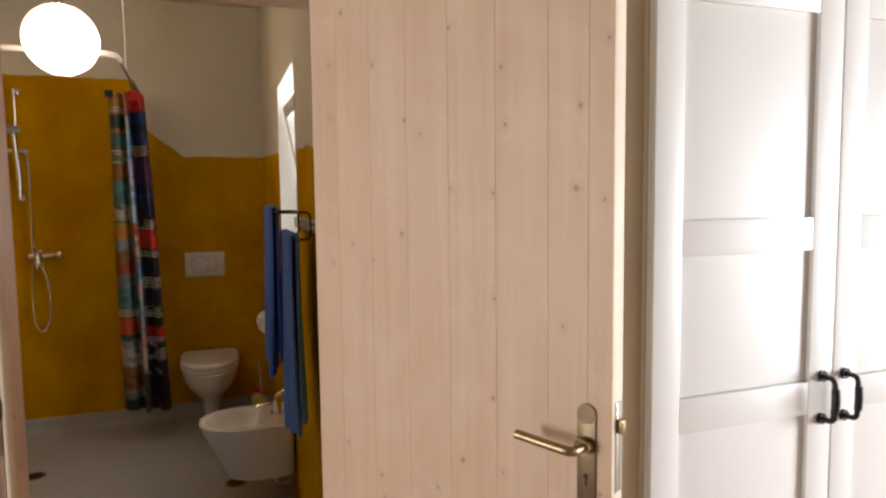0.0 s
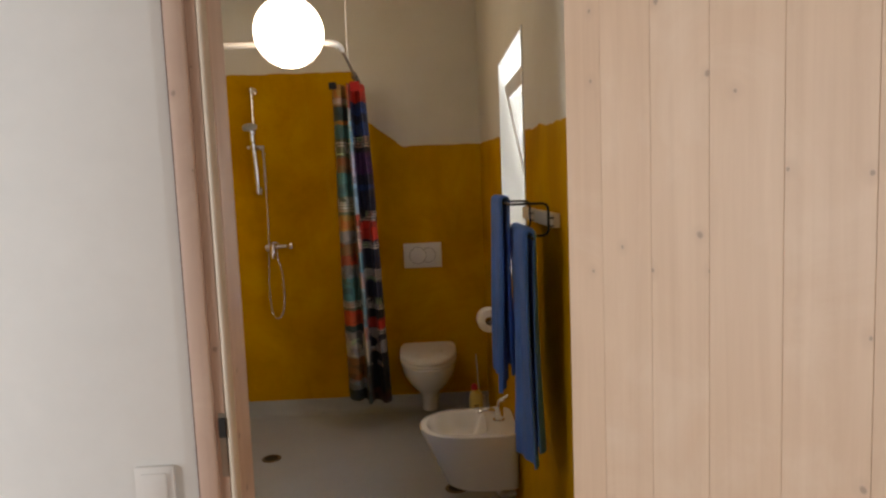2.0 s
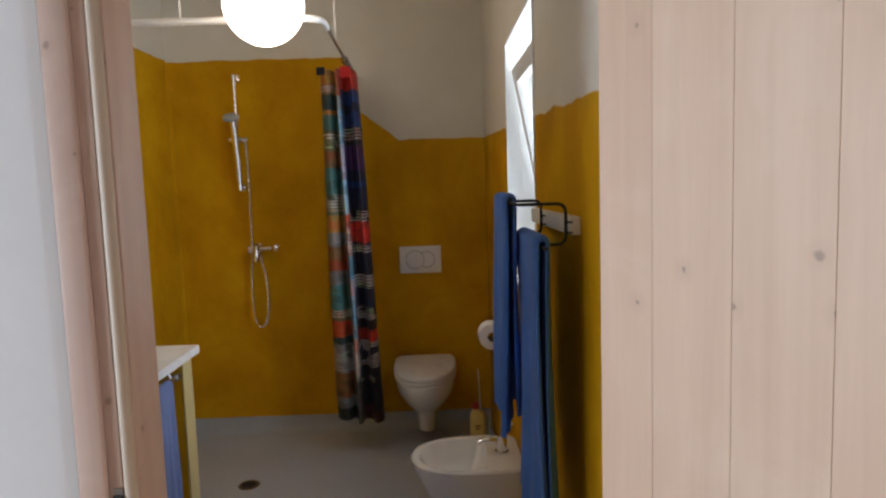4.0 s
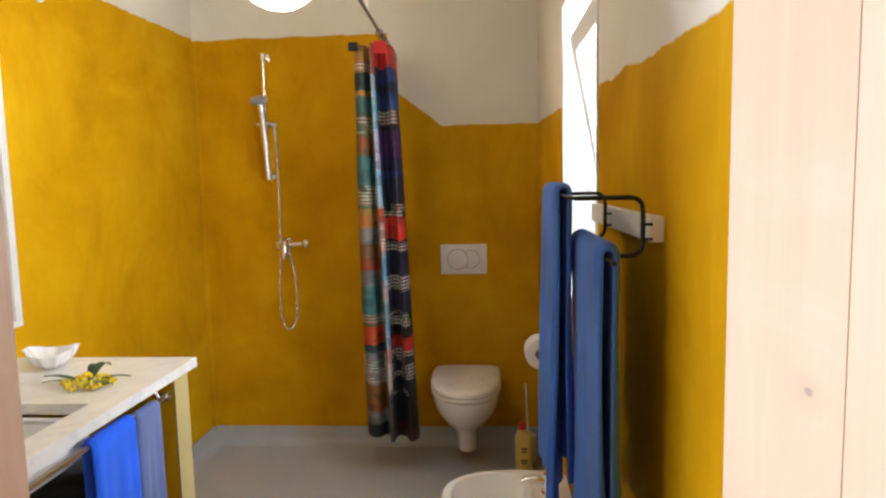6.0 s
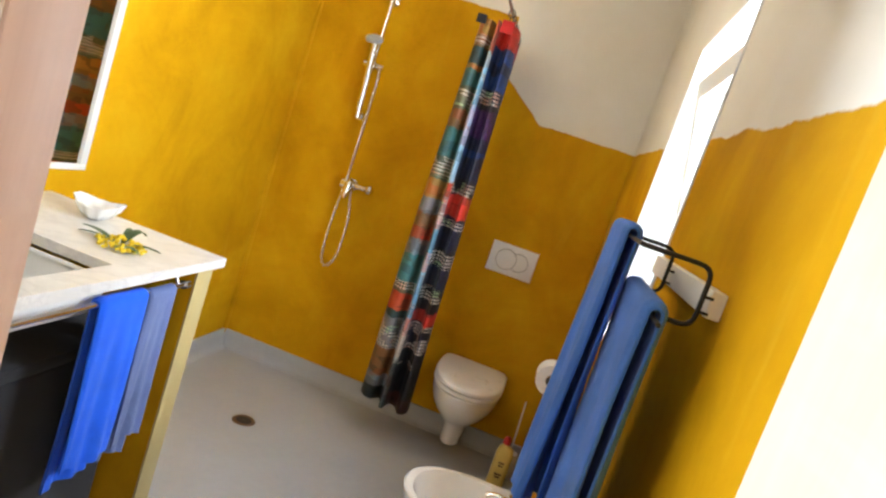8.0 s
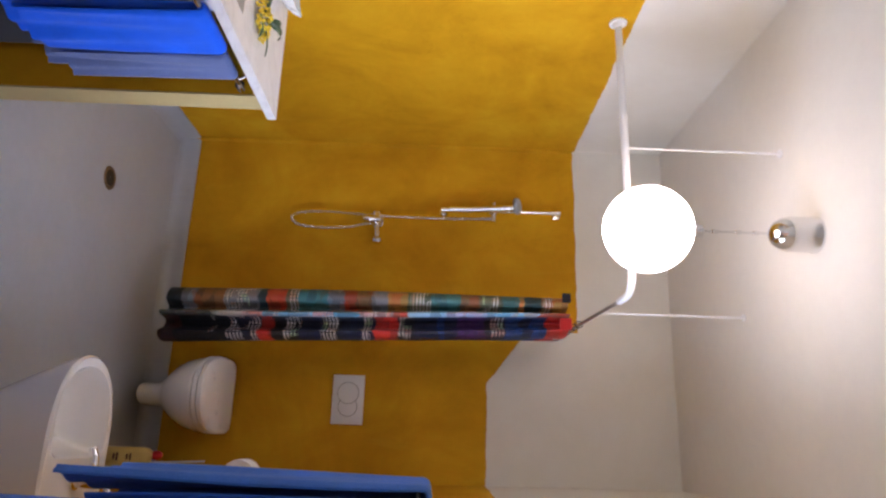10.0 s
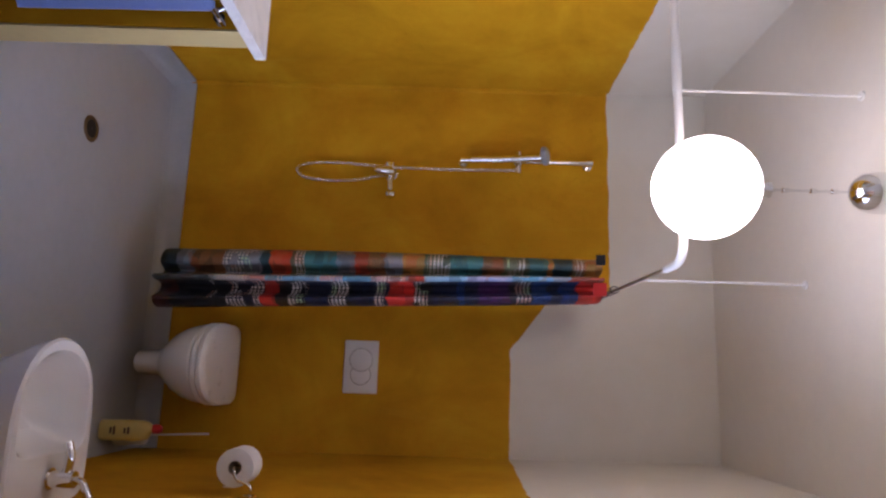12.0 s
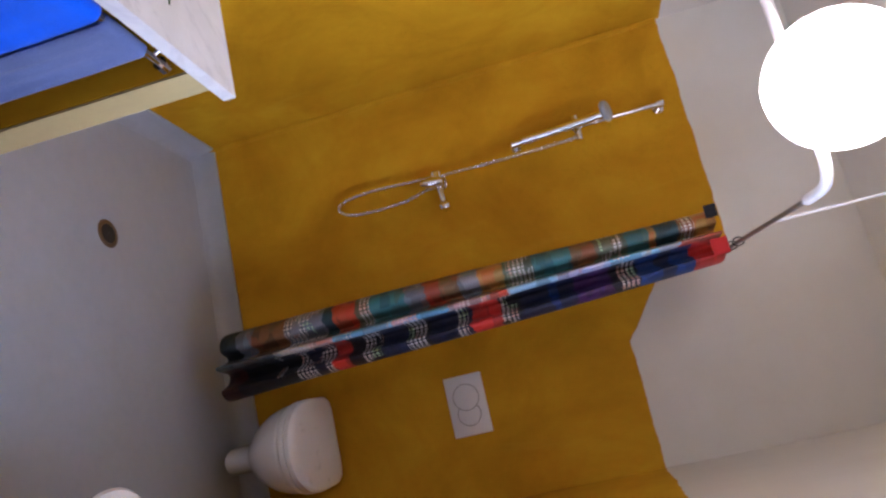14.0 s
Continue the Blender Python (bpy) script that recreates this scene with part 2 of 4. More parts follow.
    on = mix(nt, right, rows_of_dots([(0.455, 0.60), (0.75, 0.80), (1.33, 1.42), (1.66, 1.75), (1.95, 2.0)]), rows_of_dots([(0.415, 0.44), (0.494, 0.64), (0.75, 0.83), (0.93, 1.00), (1.12, 1.16), (1.28, 1.34), (1.71, 1.78)]))
    on = mix(nt, middle, on, rows_of_dots([(0.45, 0.60), (0.70, 0.76), (0.887, 0.984), (1.14, 1.24), (1.70, 1.76)]))
    patchy = math_node(nt, "GREATER_THAN", sepc.outputs[1], 0.22)
    dot_col = ramp(nt, sepc.outputs[2], [(0.0, (0.66, 0.60, 0.54)), (0.55, (0.60, 0.36, 0.28)), (0.72, (0.42, 0.58, 0.32)), (0.85, (0.66, 0.60, 0.50))], True)
    col = mix(nt, math_node(nt, "MULTIPLY", math_node(nt, "MULTIPLY", dot, patchy), on), col, dot_col)
    nt.links.new(col, p.inputs["Base Color"])
    p.inputs["Roughness"].default_value = 0.6
    bump(nt, p, noise_tex(nt, coords(nt, "Object"), 260.0, 2), 0.2, 0.002)
    return mat


def marble(name):
    mat, nt, p = shader(name)
    v = coords(nt)
    n1 = noise_tex(nt, v, 4.0, 8, 0.65, 1.6)
    vein = math_node(nt, "SUBTRACT", 1.0, math_node(nt, "MULTIPLY", math_node(nt, "ABSOLUTE", math_node(nt, "SUBTRACT", n1, 0.5)), 26.0), True)
    clouds = noise_tex(nt, v, 9.0, 5)
    col = ramp(nt, clouds, [(0.3, (0.70, 0.68, 0.63)), (0.7, (0.82, 0.80, 0.76))])
    nt.links.new(mix(nt, math_node(nt, "MULTIPLY", vein, 0.35), col, (0.52, 0.50, 0.47)), p.inputs["Base Color"])
    p.inputs["Roughness"].default_value = 0.28
    return mat


def glowing(name, color, strength):
    mat, nt, p = shader(name)
    p.inputs["Base Color"].default_value = (0.9, 0.88, 0.84, 1)
    p.inputs["Roughness"].default_value = 0.25
    p.inputs["Emission Color"].default_value = (*color, 1)
    p.inputs["Emission Strength"].default_value = strength
    return mat


M_BACK = painted_plaster("plaster_back", "X", 1.04, 1.31, 1.925, 1.715, 0.265)
M_EAST = painted_plaster("plaster_east", "Y", 1.40, 4.0, 1.605, 1.715)
M_WEST = painted_plaster("plaster_west", "Y", 2.0, 4.0, 2.155, 2.20)
M_OCHRE = painted_plaster("plaster_ochre", "Y", 0.0, 1.0, 9.0, 9.0)
M_CREAM = simple("cream_paint", (0.76, 0.72, 0.63), 0.75, vary=0.04, scale=2.5, relief=0.12)
M_WHITE_WALL = simple("white_limewash", (0.78, 0.78, 0.75), 0.8, vary=0.04, scale=2.0, relief=0.2)
M_FLOOR = simple("white_resin_floor", (0.42, 0.445, 0.475), 0.32, vary=0.07, scale=3.0, relief=0.06)
# next two: out-of-view bedroom walls and ceiling, kept dark to limit bounced light
M_UNSEEN_WALL = simple("dim_unseen_wall", (0.27, 0.23, 0.18), 0.85, vary=0.08, scale=2.0, relief=0.2)
M_UNSEEN_CEIL = simple("dim_unseen_ceiling", (0.20, 0.13, 0.08), 0.6, vary=0.2, scale=6.0)
M_TILE = simple("terracotta_floor", (0.36, 0.20, 0.12), 0.5, vary=0.15, scale=5.0)
M_CERAMIC = simple("white_ceramic", (0.84, 0.83, 0.80), 0.14, vary=0.01, relief=0.0, coat=0.4)
M_PLASTIC = simple("white_plastic", (0.80, 0.79, 0.76), 0.3, vary=0.02, relief=0.0)
M_CHROME = simple("chrome", (0.80, 0.80, 0.80), 0.12, 1.0, vary=0.05, relief=0.0)
M_BRONZE = simple("bronze_plate", (0.20, 0.145, 0.09), 0.38, 1.0, vary=0.2, relief=0.02)
M_BRASS = simple("aged_brass", (0.36, 0.27, 0.15), 0.35, 1.0, vary=0.2, relief=0.02)
M_STEEL = simple("brushed_steel", (0.42, 0.40, 0.36), 0.38, 1.0, vary=0.1, relief=0.02)
M_BLACK = simple("black_iron", (0.012, 0.012, 0.013), 0.42, 0.3, vary=0.2)
M_DARK = simple("dark_void", (0.02, 0.018, 0.016), 0.7)
M_DOOR = wood("limed_pine", (0.79, 0.59, 0.43), (0.69, 0.49, 0.34))
M_FRAME = wood("limed_pine_frame", (0.70, 0.52, 0.42), (0.60, 0.43, 0.34), True)
M_EDGE = wood("limed_pine_edge", (0.74, 0.64, 0.50), (0.62, 0.52, 0.40), False)
M_WARD = simple("white_lacquer", (0.80, 0.79, 0.76), 0.38, vary=0.015, scale=3, relief=0.02)
M_TOWEL = terry("blue_terry", (0.050, 0.185, 0.64))
M_TOWEL_DEEP = terry("deep_blue_terry", (0.006, 0.11, 0.75))
M_TOWEL_GREY = terry("grey_blue_terry", (0.12, 0.16, 0.32))
M_TOWEL_MAT = terry("mat_blue_terry", (0.05, 0.17, 0.55))
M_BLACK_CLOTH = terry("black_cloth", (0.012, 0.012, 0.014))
M_RED_CLOTH = terry("red_cotton", (0.40, 0.012, 0.010))
M_CURTAIN = patchwork("patchwork_cotton")
M_MARBLE = marble("white_marble")
M_GLOBE = glowing("opal_glass_lit", (1.0, 0.85, 0.68), 20.0)
M_PAPER = simple("tissue_paper", (0.82, 0.80, 0.76), 0.9, vary=0.04, scale=60, relief=0.2)
M_CARD = simple("grey_card", (0.30, 0.24, 0.18), 0.9)
M_BOTTLE = simple("yellow_plastic", (0.70, 0.55, 0.16), 0.35, vary=0.05)
M_RED = simple("red_plastic", (0.55, 0.02, 0.02), 0.35, vary=0.05)
M_INK = simple("brown_ink", (0.10, 0.03, 0.02), 0.6)
M_LEAF = simple("green_leaf", (0.05, 0.10, 0.03), 0.5, vary=0.3, kind="Object", scale=60)
M_PETAL = simple("yellow_blossom", (0.80, 0.58, 0.02), 0.8, vary=0.2, kind="Object", scale=200)
M_SASH = simple("white_window_paint", (0.80, 0.79, 0.74), 0.4, vary=0.02)
M_GREY_HEAD = simple("grey_spray_plate", (0.30, 0.32, 0.34), 0.4)


def mirror_material():
    mat, nt, p = shader("mirror_silver")
    p.inputs["Base Color"].default_value = (0.88, 0.88, 0.88, 1)
    p.inputs["Metallic"].default_value, p.inputs["Roughness"].default_value = 1.0, 0.02
    return mat


def glass_material():
    mat, nt, p = shader("window_glass")
    p.inputs["Base Color"].default_value = (0.96, 0.98, 0.98, 1)
    p.inputs["Transmission Weight"].default_value, p.inputs["Roughness"].default_value, p.inputs["IOR"].default_value = 1.0, 0.0, 1.45
    return mat



def hose_material():
    """Chrome hose with the fine spiral of its winding."""
    mat, nt, p = shader("ribbed_chrome")
    p.inputs["Base Color"].default_value = (0.78, 0.78, 0.78, 1)
    p.inputs["Metallic"].default_value, p.inputs["Roughness"].default_value = 1.0, 0.16
    wave = node(nt, "ShaderNodeTexWave", Scale=38.0, Distortion=0.4)
    wave.bands_direction = "DIAGONAL"
    nt.links.new(coords(nt, "Object"), wave.inputs["Vector"])
    bump(nt, p, wave.outputs["Fac"], 0.8, 0.004)
    return mat


M_HOSE = hose_material()
M_MIRROR, M_GLASS = mirror_material(), glass_material()

# ---- mesh tools ----


def box(bm, lo, hi, bev=0.0, seg=2):
    """A box between two corners, with rounded edges, added to a bmesh."""
    c, s = [(a + b) / 2 for a, b in zip(lo, hi)], [abs(b - a) for a, b in zip(lo, hi)]
    r = bmesh.ops.create_cube(bm, size=1.0, matrix=Matrix.LocRotScale(c, None, s))
    if bev:
        edges = list({e for v in r["verts"] for e in v.link_edges})
        bmesh.ops.bevel(bm, geom=edges, offset=bev, segments=seg, affect="EDGES", profile=0.6)


def boxes(*rows, bev=0.0):
    bm = bmesh.new()
    for lo, hi in rows:
        box(bm, lo, hi, bev)
    return bm


def rod(bm, a, b, r, seg=16, r2=None):
    """A straight rod or cone from a to b."""
    a, b = Vector(a), Vector(b)
    q = (b - a).to_track_quat("Z", "Y").to_matrix().to_4x4()
    bmesh.ops.create_cone(bm, cap_ends=True, segments=seg, radius1=r, radius2=r if r2 is None else r2, depth=(b - a).length,
                          matrix=Matrix.Translation((a + b) / 2) @ q)


def lathe(bm, profile, m=None, seg=32, caps=True):
    """Turns a profile of (radius, height) round the z axis."""
    m = m or Matrix()
    rings = [[bm.verts.new(m @ Vector((r * math.cos(2 * math.pi * i / seg), r * math.sin(2 * math.pi * i / seg), z))) for i in range(seg)] for r, z in profile]
    for a, b in zip(rings, rings[1:]):
        for i in range(seg):
            bm.faces.new((a[i], a[(i + 1) % seg], b[(i + 1) % seg], b[i]))
    if caps:
        bm.faces.new(rings[0][::-1])
        bm.faces.new(rings[-1])


def smooth_path(points, radius=0.02, steps=5):
    """Rounds the corners of a polyline."""
    pts = [Vector(p) for p in points]
    out = [pts[0]]
    for a, b, c in zip(pts, pts[1:], pts[2:]):
        u, v = a - b, c - b
        r = min(radius, u.length * 0.49, v.length * 0.49)
        p, q = b + u.normalized() * r, b + v.normalized() * r
        for i in range(steps + 1):
            t = i / steps
            out.append(p * (1 - t) ** 2 + b * 2 * t * (1 - t) + q * t * t)
    return out + [pts[-1]]


def tube(bm, points, r, seg=10, flat=1.0):
    """A round bar along a polyline."""
    pts = [Vector(p) for p in points]
    rings, side = [], None
    for i, p in enumerate(pts):
        d = (pts[min(i + 1, len(pts) - 1)] - pts[max(i - 1, 0)]).normalized()
        if side is None:
            side = d.orthogonal().normalized()
        side = (side - d * side.dot(d)).normalized()
        up = d.cross(side)
        rings.append([bm.verts.new(p + r * (math.cos(2 * math.pi * k / seg) * side + flat * math.sin(2 * math.pi * k / seg) * up)) for k in range(seg)])
    for a, b in zip(rings, rings[1:]):
        for k in range(seg):
            bm.faces.new((a[k], a[(k + 1) % seg], b[(k + 1) % seg], b[k]))
    bm.faces.new(rings[0][::-1])
    bm.faces.new(rings[-1])


def loft(bm, rings, cap_start=True, cap_end=True):
    """Skins closed rings of equal counts."""
    vs = [[bm.verts.new(p) for p in ring] for ring in rings]
    n = len(vs[0])
    for a, b in zip(vs, vs[1:]):
        for k in range(n):
            bm.faces.new((a[k], a[(k + 1) % n], b[(k + 1) % n], b[k]))
    if cap_start:
        bm.faces.new(vs[0][::-1])
    if cap_end:
        bm.faces.new(vs[-1])


def link_mesh(name, bm, material, smooth=True):
    bmesh.ops.recalc_face_normals(bm, faces=bm.faces)
    me = bpy.data.meshes.new(name)
    bm.to_mesh(me)
    bm.free()
    for m in material if isinstance(material, (list, tuple)) else [material]:
        me.materials.append(m)
    if smooth:
        me.shade_smooth()
        me.set_sharp_from_angle(angle=radians(38))
    return new(name, me)


def part(name, bm, material, parent, label="", smooth=True):
    """One mesh under a thing or a part; the mesh is given in the parent's own space."""
    ob = link_mesh(name, bm, material, smooth)
    ob.parent = parent
    if label:
        ob["label"] = label
    return ob


def thing(name, m, label, category, group="", kind=""):
    """An empty at a thing's base, which carries its parts."""
    ob = new(name)
    ob.empty_display_size = 0.05
    ob.matrix_world = m
    return tagged(ob, label, category, group, kind)


def structure(name, bm, material, label="", smooth=False):
    return tagged(link_mesh(name, bm, material, smooth), label, "", "", "structure")


def oval(cx, cy, rx, ry, z, n=36, square=2.0, flat_side=None):
    """A superellipse ring; flat_side cuts it off at that x."""
    ring = []
    for i in range(n):
        a = 2 * math.pi * i / n
        c, s = math.cos(a), math.sin(a)
        x = cx + rx * math.copysign(abs(c) ** (2 / square), c)
        y = cy + ry * math.copysign(abs(s) ** (2 / square), s)
        ring.append(Vector((x if flat_side is None else min(x, flat_side), y, z)))
    return ring


# ---- structure: bathroom ----
W, BACK, CEIL, SOUTH = 1.81, 4.0, 2.69, 1.222
FRONT = 1.135
RETURN = 1.06
STEP = -0.10
structure("wall_north", boxes(((-0.25, BACK, -0.3), (2.30, BACK + 0.25, CEIL + 0.2))), M_BACK, "ochre plaster shower wall, cream above")
structure("wall_west", boxes(((-0.25, SOUTH, -0.3), (0, BACK, CEIL + 0.2))), M_WEST, "ochre plaster wall behind the washbasin")
WY0, WY1, WZ0, WZ1 = 2.135, 2.845, 1.06, 2.00
structure("wall_east", boxes(((W, RETURN, -0.3), (W + 0.36, WY0, CEIL + 0.2)), ((W, WY1, -0.3), (W + 0.36, BACK, CEIL + 0.2)),
                             ((W, WY0, -0.3), (W + 0.36, WY1, WZ0)), ((W, WY0, WZ1), (W + 0.36, WY1, CEIL + 0.2))), M_EAST, "ochre plaster window wall, cream above")
structure("floor", boxes(((0, RETURN, -0.3), (W, BACK, 0))), M_FLOOR, "seamless white resin bathroom floor")
structure("ceiling", boxes(((-0.25, RETURN, CEIL), (2.30, BACK + 0.25, CEIL + 0.2))), M_CREAM, "cream plaster bathroom ceiling")


def upstand(name, a, b, inward):
    """A coved resin upstand along the foot of a wall from a to b."""
    bm, n = bmesh.new(), Vector(inward)
    prof = [(0.0005, 0.094), (0.010, 0.094), (0.0115, 0.088), (0.013, 0.060), (0.017, 0.036), (0.026, 0.018), (0.040, 0.007), (0.058, 0.0012), (0.058, -0.004), (0.0005, -0.004)]
    loft(bm, [[Vector(p) + n * d + Vector((0, 0, z)) for d, z in prof] for p in (a, b)])
    structure(name, bm, M_FLOOR, "coved white resin upstand along the wall", True)


upstand("baseboard_1", (0.0, BACK, 0), (W, BACK, 0), (0, -1, 0))
upstand("baseboard_2", (0.0, 2.46, 0), (0.0, BACK, 0), (1, 0, 0))
# thin raised seam of plaster in the shower corner
bm = bmesh.new()
rod(bm, (0.006, BACK - 0.006, 0.072), (0.006, BACK - 0.006, 2.185), 0.012, 10)
structure("trim", bm, M_OCHRE, "rounded plaster corner seam")

# window opening: white reveals and a sash hung at its foot, tilted into the room
structure("window_reveal", boxes(((W - 0.004, WY1 - 0.012, WZ0), (W + 0.33, WY1 - 0.001, WZ1)), ((W - 0.004, WY0 + 0.001, WZ0), (W + 0.33, WY0 + 0.012, WZ1)),
                                 ((W - 0.004, WY0 + 0.012, WZ1 - 0.012), (W + 0.33, WY1 - 0.012, WZ1 - 0.001)), ((W - 0.010, WY0 + 0.012, WZ0 + 0.001), (W + 0.33, WY1 - 0.012, WZ0 + 0.014))),
          M_WHITE_WALL, "white plastered window reveal")
win = tagged(new("window_1"), "white tilt window standing open at the top", "window", "", "structure")
win.location = (W + 0.215, (WY0 + WY1) / 2, WZ0 + 0.02)
HW, HH = 0.341, 0.90
part("window_frame", boxes(((0, -HW, 0), (0.06, -HW + 0.045, HH)), ((0, HW - 0.045, 0), (0.06, HW, HH)), ((0, -HW + 0.045, 0), (0.06, HW - 0.045, 0.045)),
                           ((0, -HW + 0.045, HH - 0.045), (0.06, HW - 0.045, HH)), bev=0.004), M_SASH, win)
sash = new("sash")
sash.parent = win
sash.matrix_basis = pose(-0.004, 0, 0.03, 0, -10.9, 0)
SW, SH = 0.31, 0.80


def bars(w, h, t, b):
    return boxes(((-t, -w, 0), (0, -w + b, h)), ((-t, w - b, 0), (0, w, h)), ((-t, -w + b, 0), (0, w - b, b)), ((-t, -w + b, h - b), (0, w - b, h)), bev=0.005)


sash_frame = part("sash_frame", bars(SW, SH, 0.045, 0.06), M_SASH, sash)
pane = part("pane", boxes(((-0.026, -SW + 0.055, 0.055), (-0.020, SW - 0.055, SH - 0.055))), M_GLASS, sash, smooth=False)
pane.visible_shadow = False
bm = bmesh.new()
tube(bm, smooth_path([(-0.045, -SW + 0.03, 0.42), (-0.062, -SW + 0.03, 0.42), (-0.062, -SW + 0.03, 0.36), (-0.058, -SW + 0.10, 0.34)], 0.02), 0.007)
part("window_handle", bm, M_SASH, sash)
bm = boxes(((-0.020, -SW - 0.006, SH - 0.14), (-0.006, -SW - 0.001, SH - 0.04)), ((-0.018, -SW - 0.006, SH - 0.26), (-0.008, -SW - 0.001, SH - 0.19)))
part("window_stay", bm, M_BLACK, sash, "black metal stay")

# ---- structure: partition with the doorway ----
DX0, DTOP = 1.040, 1.935
structure("wall_south", boxes(((-2.2, FRONT, STEP), (DX0 - 0.03, SOUTH, CEIL + 0.2)), ((W + 0.36, RETURN, STEP), (6.0, SOUTH, CEIL + 0.2)),
                              ((DX0 - 0.03, FRONT, DTOP + 0.03), (W, SOUTH, CEIL + 0.2)), ((W, RETURN - 0.003, DTOP + 0.03), (W + 0.36, RETURN, CEIL + 0.2))), M_WHITE_WALL, "white limewashed partition wall")
frame_ob = tagged(new("door_frame"), "limed pine door frame with a rebate", "door frame", "", "structure")
part("jamb", boxes(((DX0 - 0.03, FRONT - 0.002, STEP), (DX0, SOUTH + 0.003, DTOP)), bev=0.003), M_FRAME, frame_ob)
part("jamb", boxes(((1.742, 1.035, STEP), (W - 0.001, 1.058, DTOP)), bev=0.003), M_FRAME, frame_ob)
part("head", boxes(((DX0 - 0.03, FRONT - 0.002, DTOP), (W - 0.001, SOUTH + 0.003, DTOP + 0.03)), bev=0.003), M_FRAME, frame_ob)
bm = bmesh.new()
rod(bm, (DX0 - 0.010, FRONT - 0.010, STEP), (DX0 - 0.010, FRONT - 0.010, DTOP), 0.0095, 14)
part("bead", bm, M_EDGE, frame_ob, "pale rounded bead")
bm = bmesh.new()
rod(bm, (DX0 - 0.010, FRONT - 0.010, DTOP + 0.012), (W - 0.001, FRONT - 0.010, DTOP + 0.012), 0.0095, 14)
part("bead", bm, M_EDGE, frame_ob, "pale rounded bead")
part("casing", boxes(((DX0 - 0.042, FRONT - 0.014, STEP), (DX0 - 0.020, FRONT - 0.002, DTOP + 0.022)), bev=0.004), M_FRAME, frame_ob)
part("casing", boxes(((DX0 - 0.082, FRONT - 0.024, STEP), (DX0 - 0.042, FRONT - 0.002, DTOP + 0.090)), bev=0.007), M_FRAME, frame_ob)
part("casing", boxes(((DX0 - 0.042, FRONT - 0.024, DTOP + 0.034), (W - 0.001, FRONT - 0.002, DTOP + 0.090)), bev=0.007), M_FRAME, frame_ob)
part("shadow_gap", boxes(((DX0 - 0.0862, FRONT - 0.013, STEP), (DX0 - 0.0824, FRONT - 0.0006, DTOP + 0.088))), M_INK, frame_ob, "dark brown joint beside the casing", False)
part("strike_plate", boxes(((DX0 - 0.034, FRONT - 0.0165, 0.87), (DX0 - 0.020, FRONT - 0.0142, 1.005)), bev=0.0008), M_STEEL, frame_ob, "dark steel strike plate")
part("latch_hole", boxes(((DX0 - 0.034, FRONT - 0.0200, 0.955), (DX0 - 0.0196, FRONT - 0.0166, 0.995))), M_DARK, frame_ob)
part("threshold", boxes(((DX0, FRONT - 0.13, STEP), (W - 0.07, FRONT - 0.003, 0.0)), bev=0.004), M_FRAME, frame_ob)

# ---- structure: bedroom in front of the doorway ----
structure("floor_bedroom", boxes(((-2.2, -3.3, STEP - 0.15), (6.0, RETURN - 0.001, STEP)), ((-2.2, RETURN - 0.001, STEP - 0.15), (DX0, FRONT, STEP))), M_TILE, "terracotta bedroom floor")
# unseen ceiling and walls, darkened so less light bounces through the doorway
structure("ceiling_bedroom", boxes(((-2.2, -3.3, CEIL + 0.02), (6.0, SOUTH, CEIL + 0.2))), M_UNSEEN_CEIL, "unseen bedroom ceiling, darkened to cut bounced light")
structure("wall_bedroom_west", boxes(((-2.45, -3.3, STEP - 0.15), (-2.2, -0.8, CEIL + 0.2)), ((-2.45, 0.4, STEP - 0.15), (-2.2, SOUTH, CEIL + 0.2)),
                                     ((-2.45, -0.8, STEP - 0.15), (-2.2, 0.4, 0.40)), ((-2.45, -0.8, 2.1), (-2.2, 0.4, CEIL + 0.2))), M_UNSEEN_WALL, "unseen bedroom wall with a window opening, darkened to cut bounced light")
structure("wall_bedroom_east", boxes(((6.0, -3.3, STEP - 0.15), (6.25, -2.3, CEIL + 0.2)), ((6.0, -0.7, STEP - 0.15), (6.25, SOUTH, CEIL + 0.2)),
                                     ((6.0, -2.3, STEP - 0.15), (6.25, -0.7, 0.40)), ((6.0, -2.3, 2.1), (6.25, -0.7, CEIL + 0.2))), M_UNSEEN_WALL, "unseen bedroom wall with a window opening, darkened to cut bounced light")
structure("wall_bedroom_south", boxes(((-2.2, -3.3, STEP - 0.15), (6.0, -3.05, CEIL + 0.2))), M_UNSEEN_WALL, "unseen bedroom wall, darkened to cut bounced light")
structure("ground", boxes(((-400, -400, -3.3), (400, 400, -3.0))), simple("dry_ground", (0.30, 0.26, 0.18), 0.9, scale=0.3), "dry ground outside")

# ---- bedroom things ----
LEAF, THICK = 0.782, 0.040
door = tagged(new("door_1"), "limed pine plank door standing wide open", "door", "", "structure")
door.matrix_world = pose(1.7215, 1.047, 0, 0, 0, -59.5)
DB, DT = STEP + 0.012, 1.928
edges = [0.0, 0.088, 0.198, 0.308, 0.424, 0.540, 0.655, 0.735, LEAF]
core = part("core", boxes(((0.0, 0.0065, DB), (LEAF, THICK, DT)), bev=0.002), M_EDGE, door)
for a, b2 in zip(edges, edges[1:]):
    part("plank", boxes(((a + 0.0002, 0.0, DB), (b2 - 0.0002, 0.006, DT)), bev=0.0007), M_DOOR, door, smooth=False)
PZ = 1.058
bm = boxes(((0.717, -0.004, PZ - 0.245), (0.753, 0.0, PZ)), bev=0.0018)
rod(bm, (0.735, -0.004, PZ), (0.735, 0.0, PZ), 0.018, 24)
plate = part("lock_plate", bm, M_BRONZE, door, "aged bronze lock plate with a rounded top")
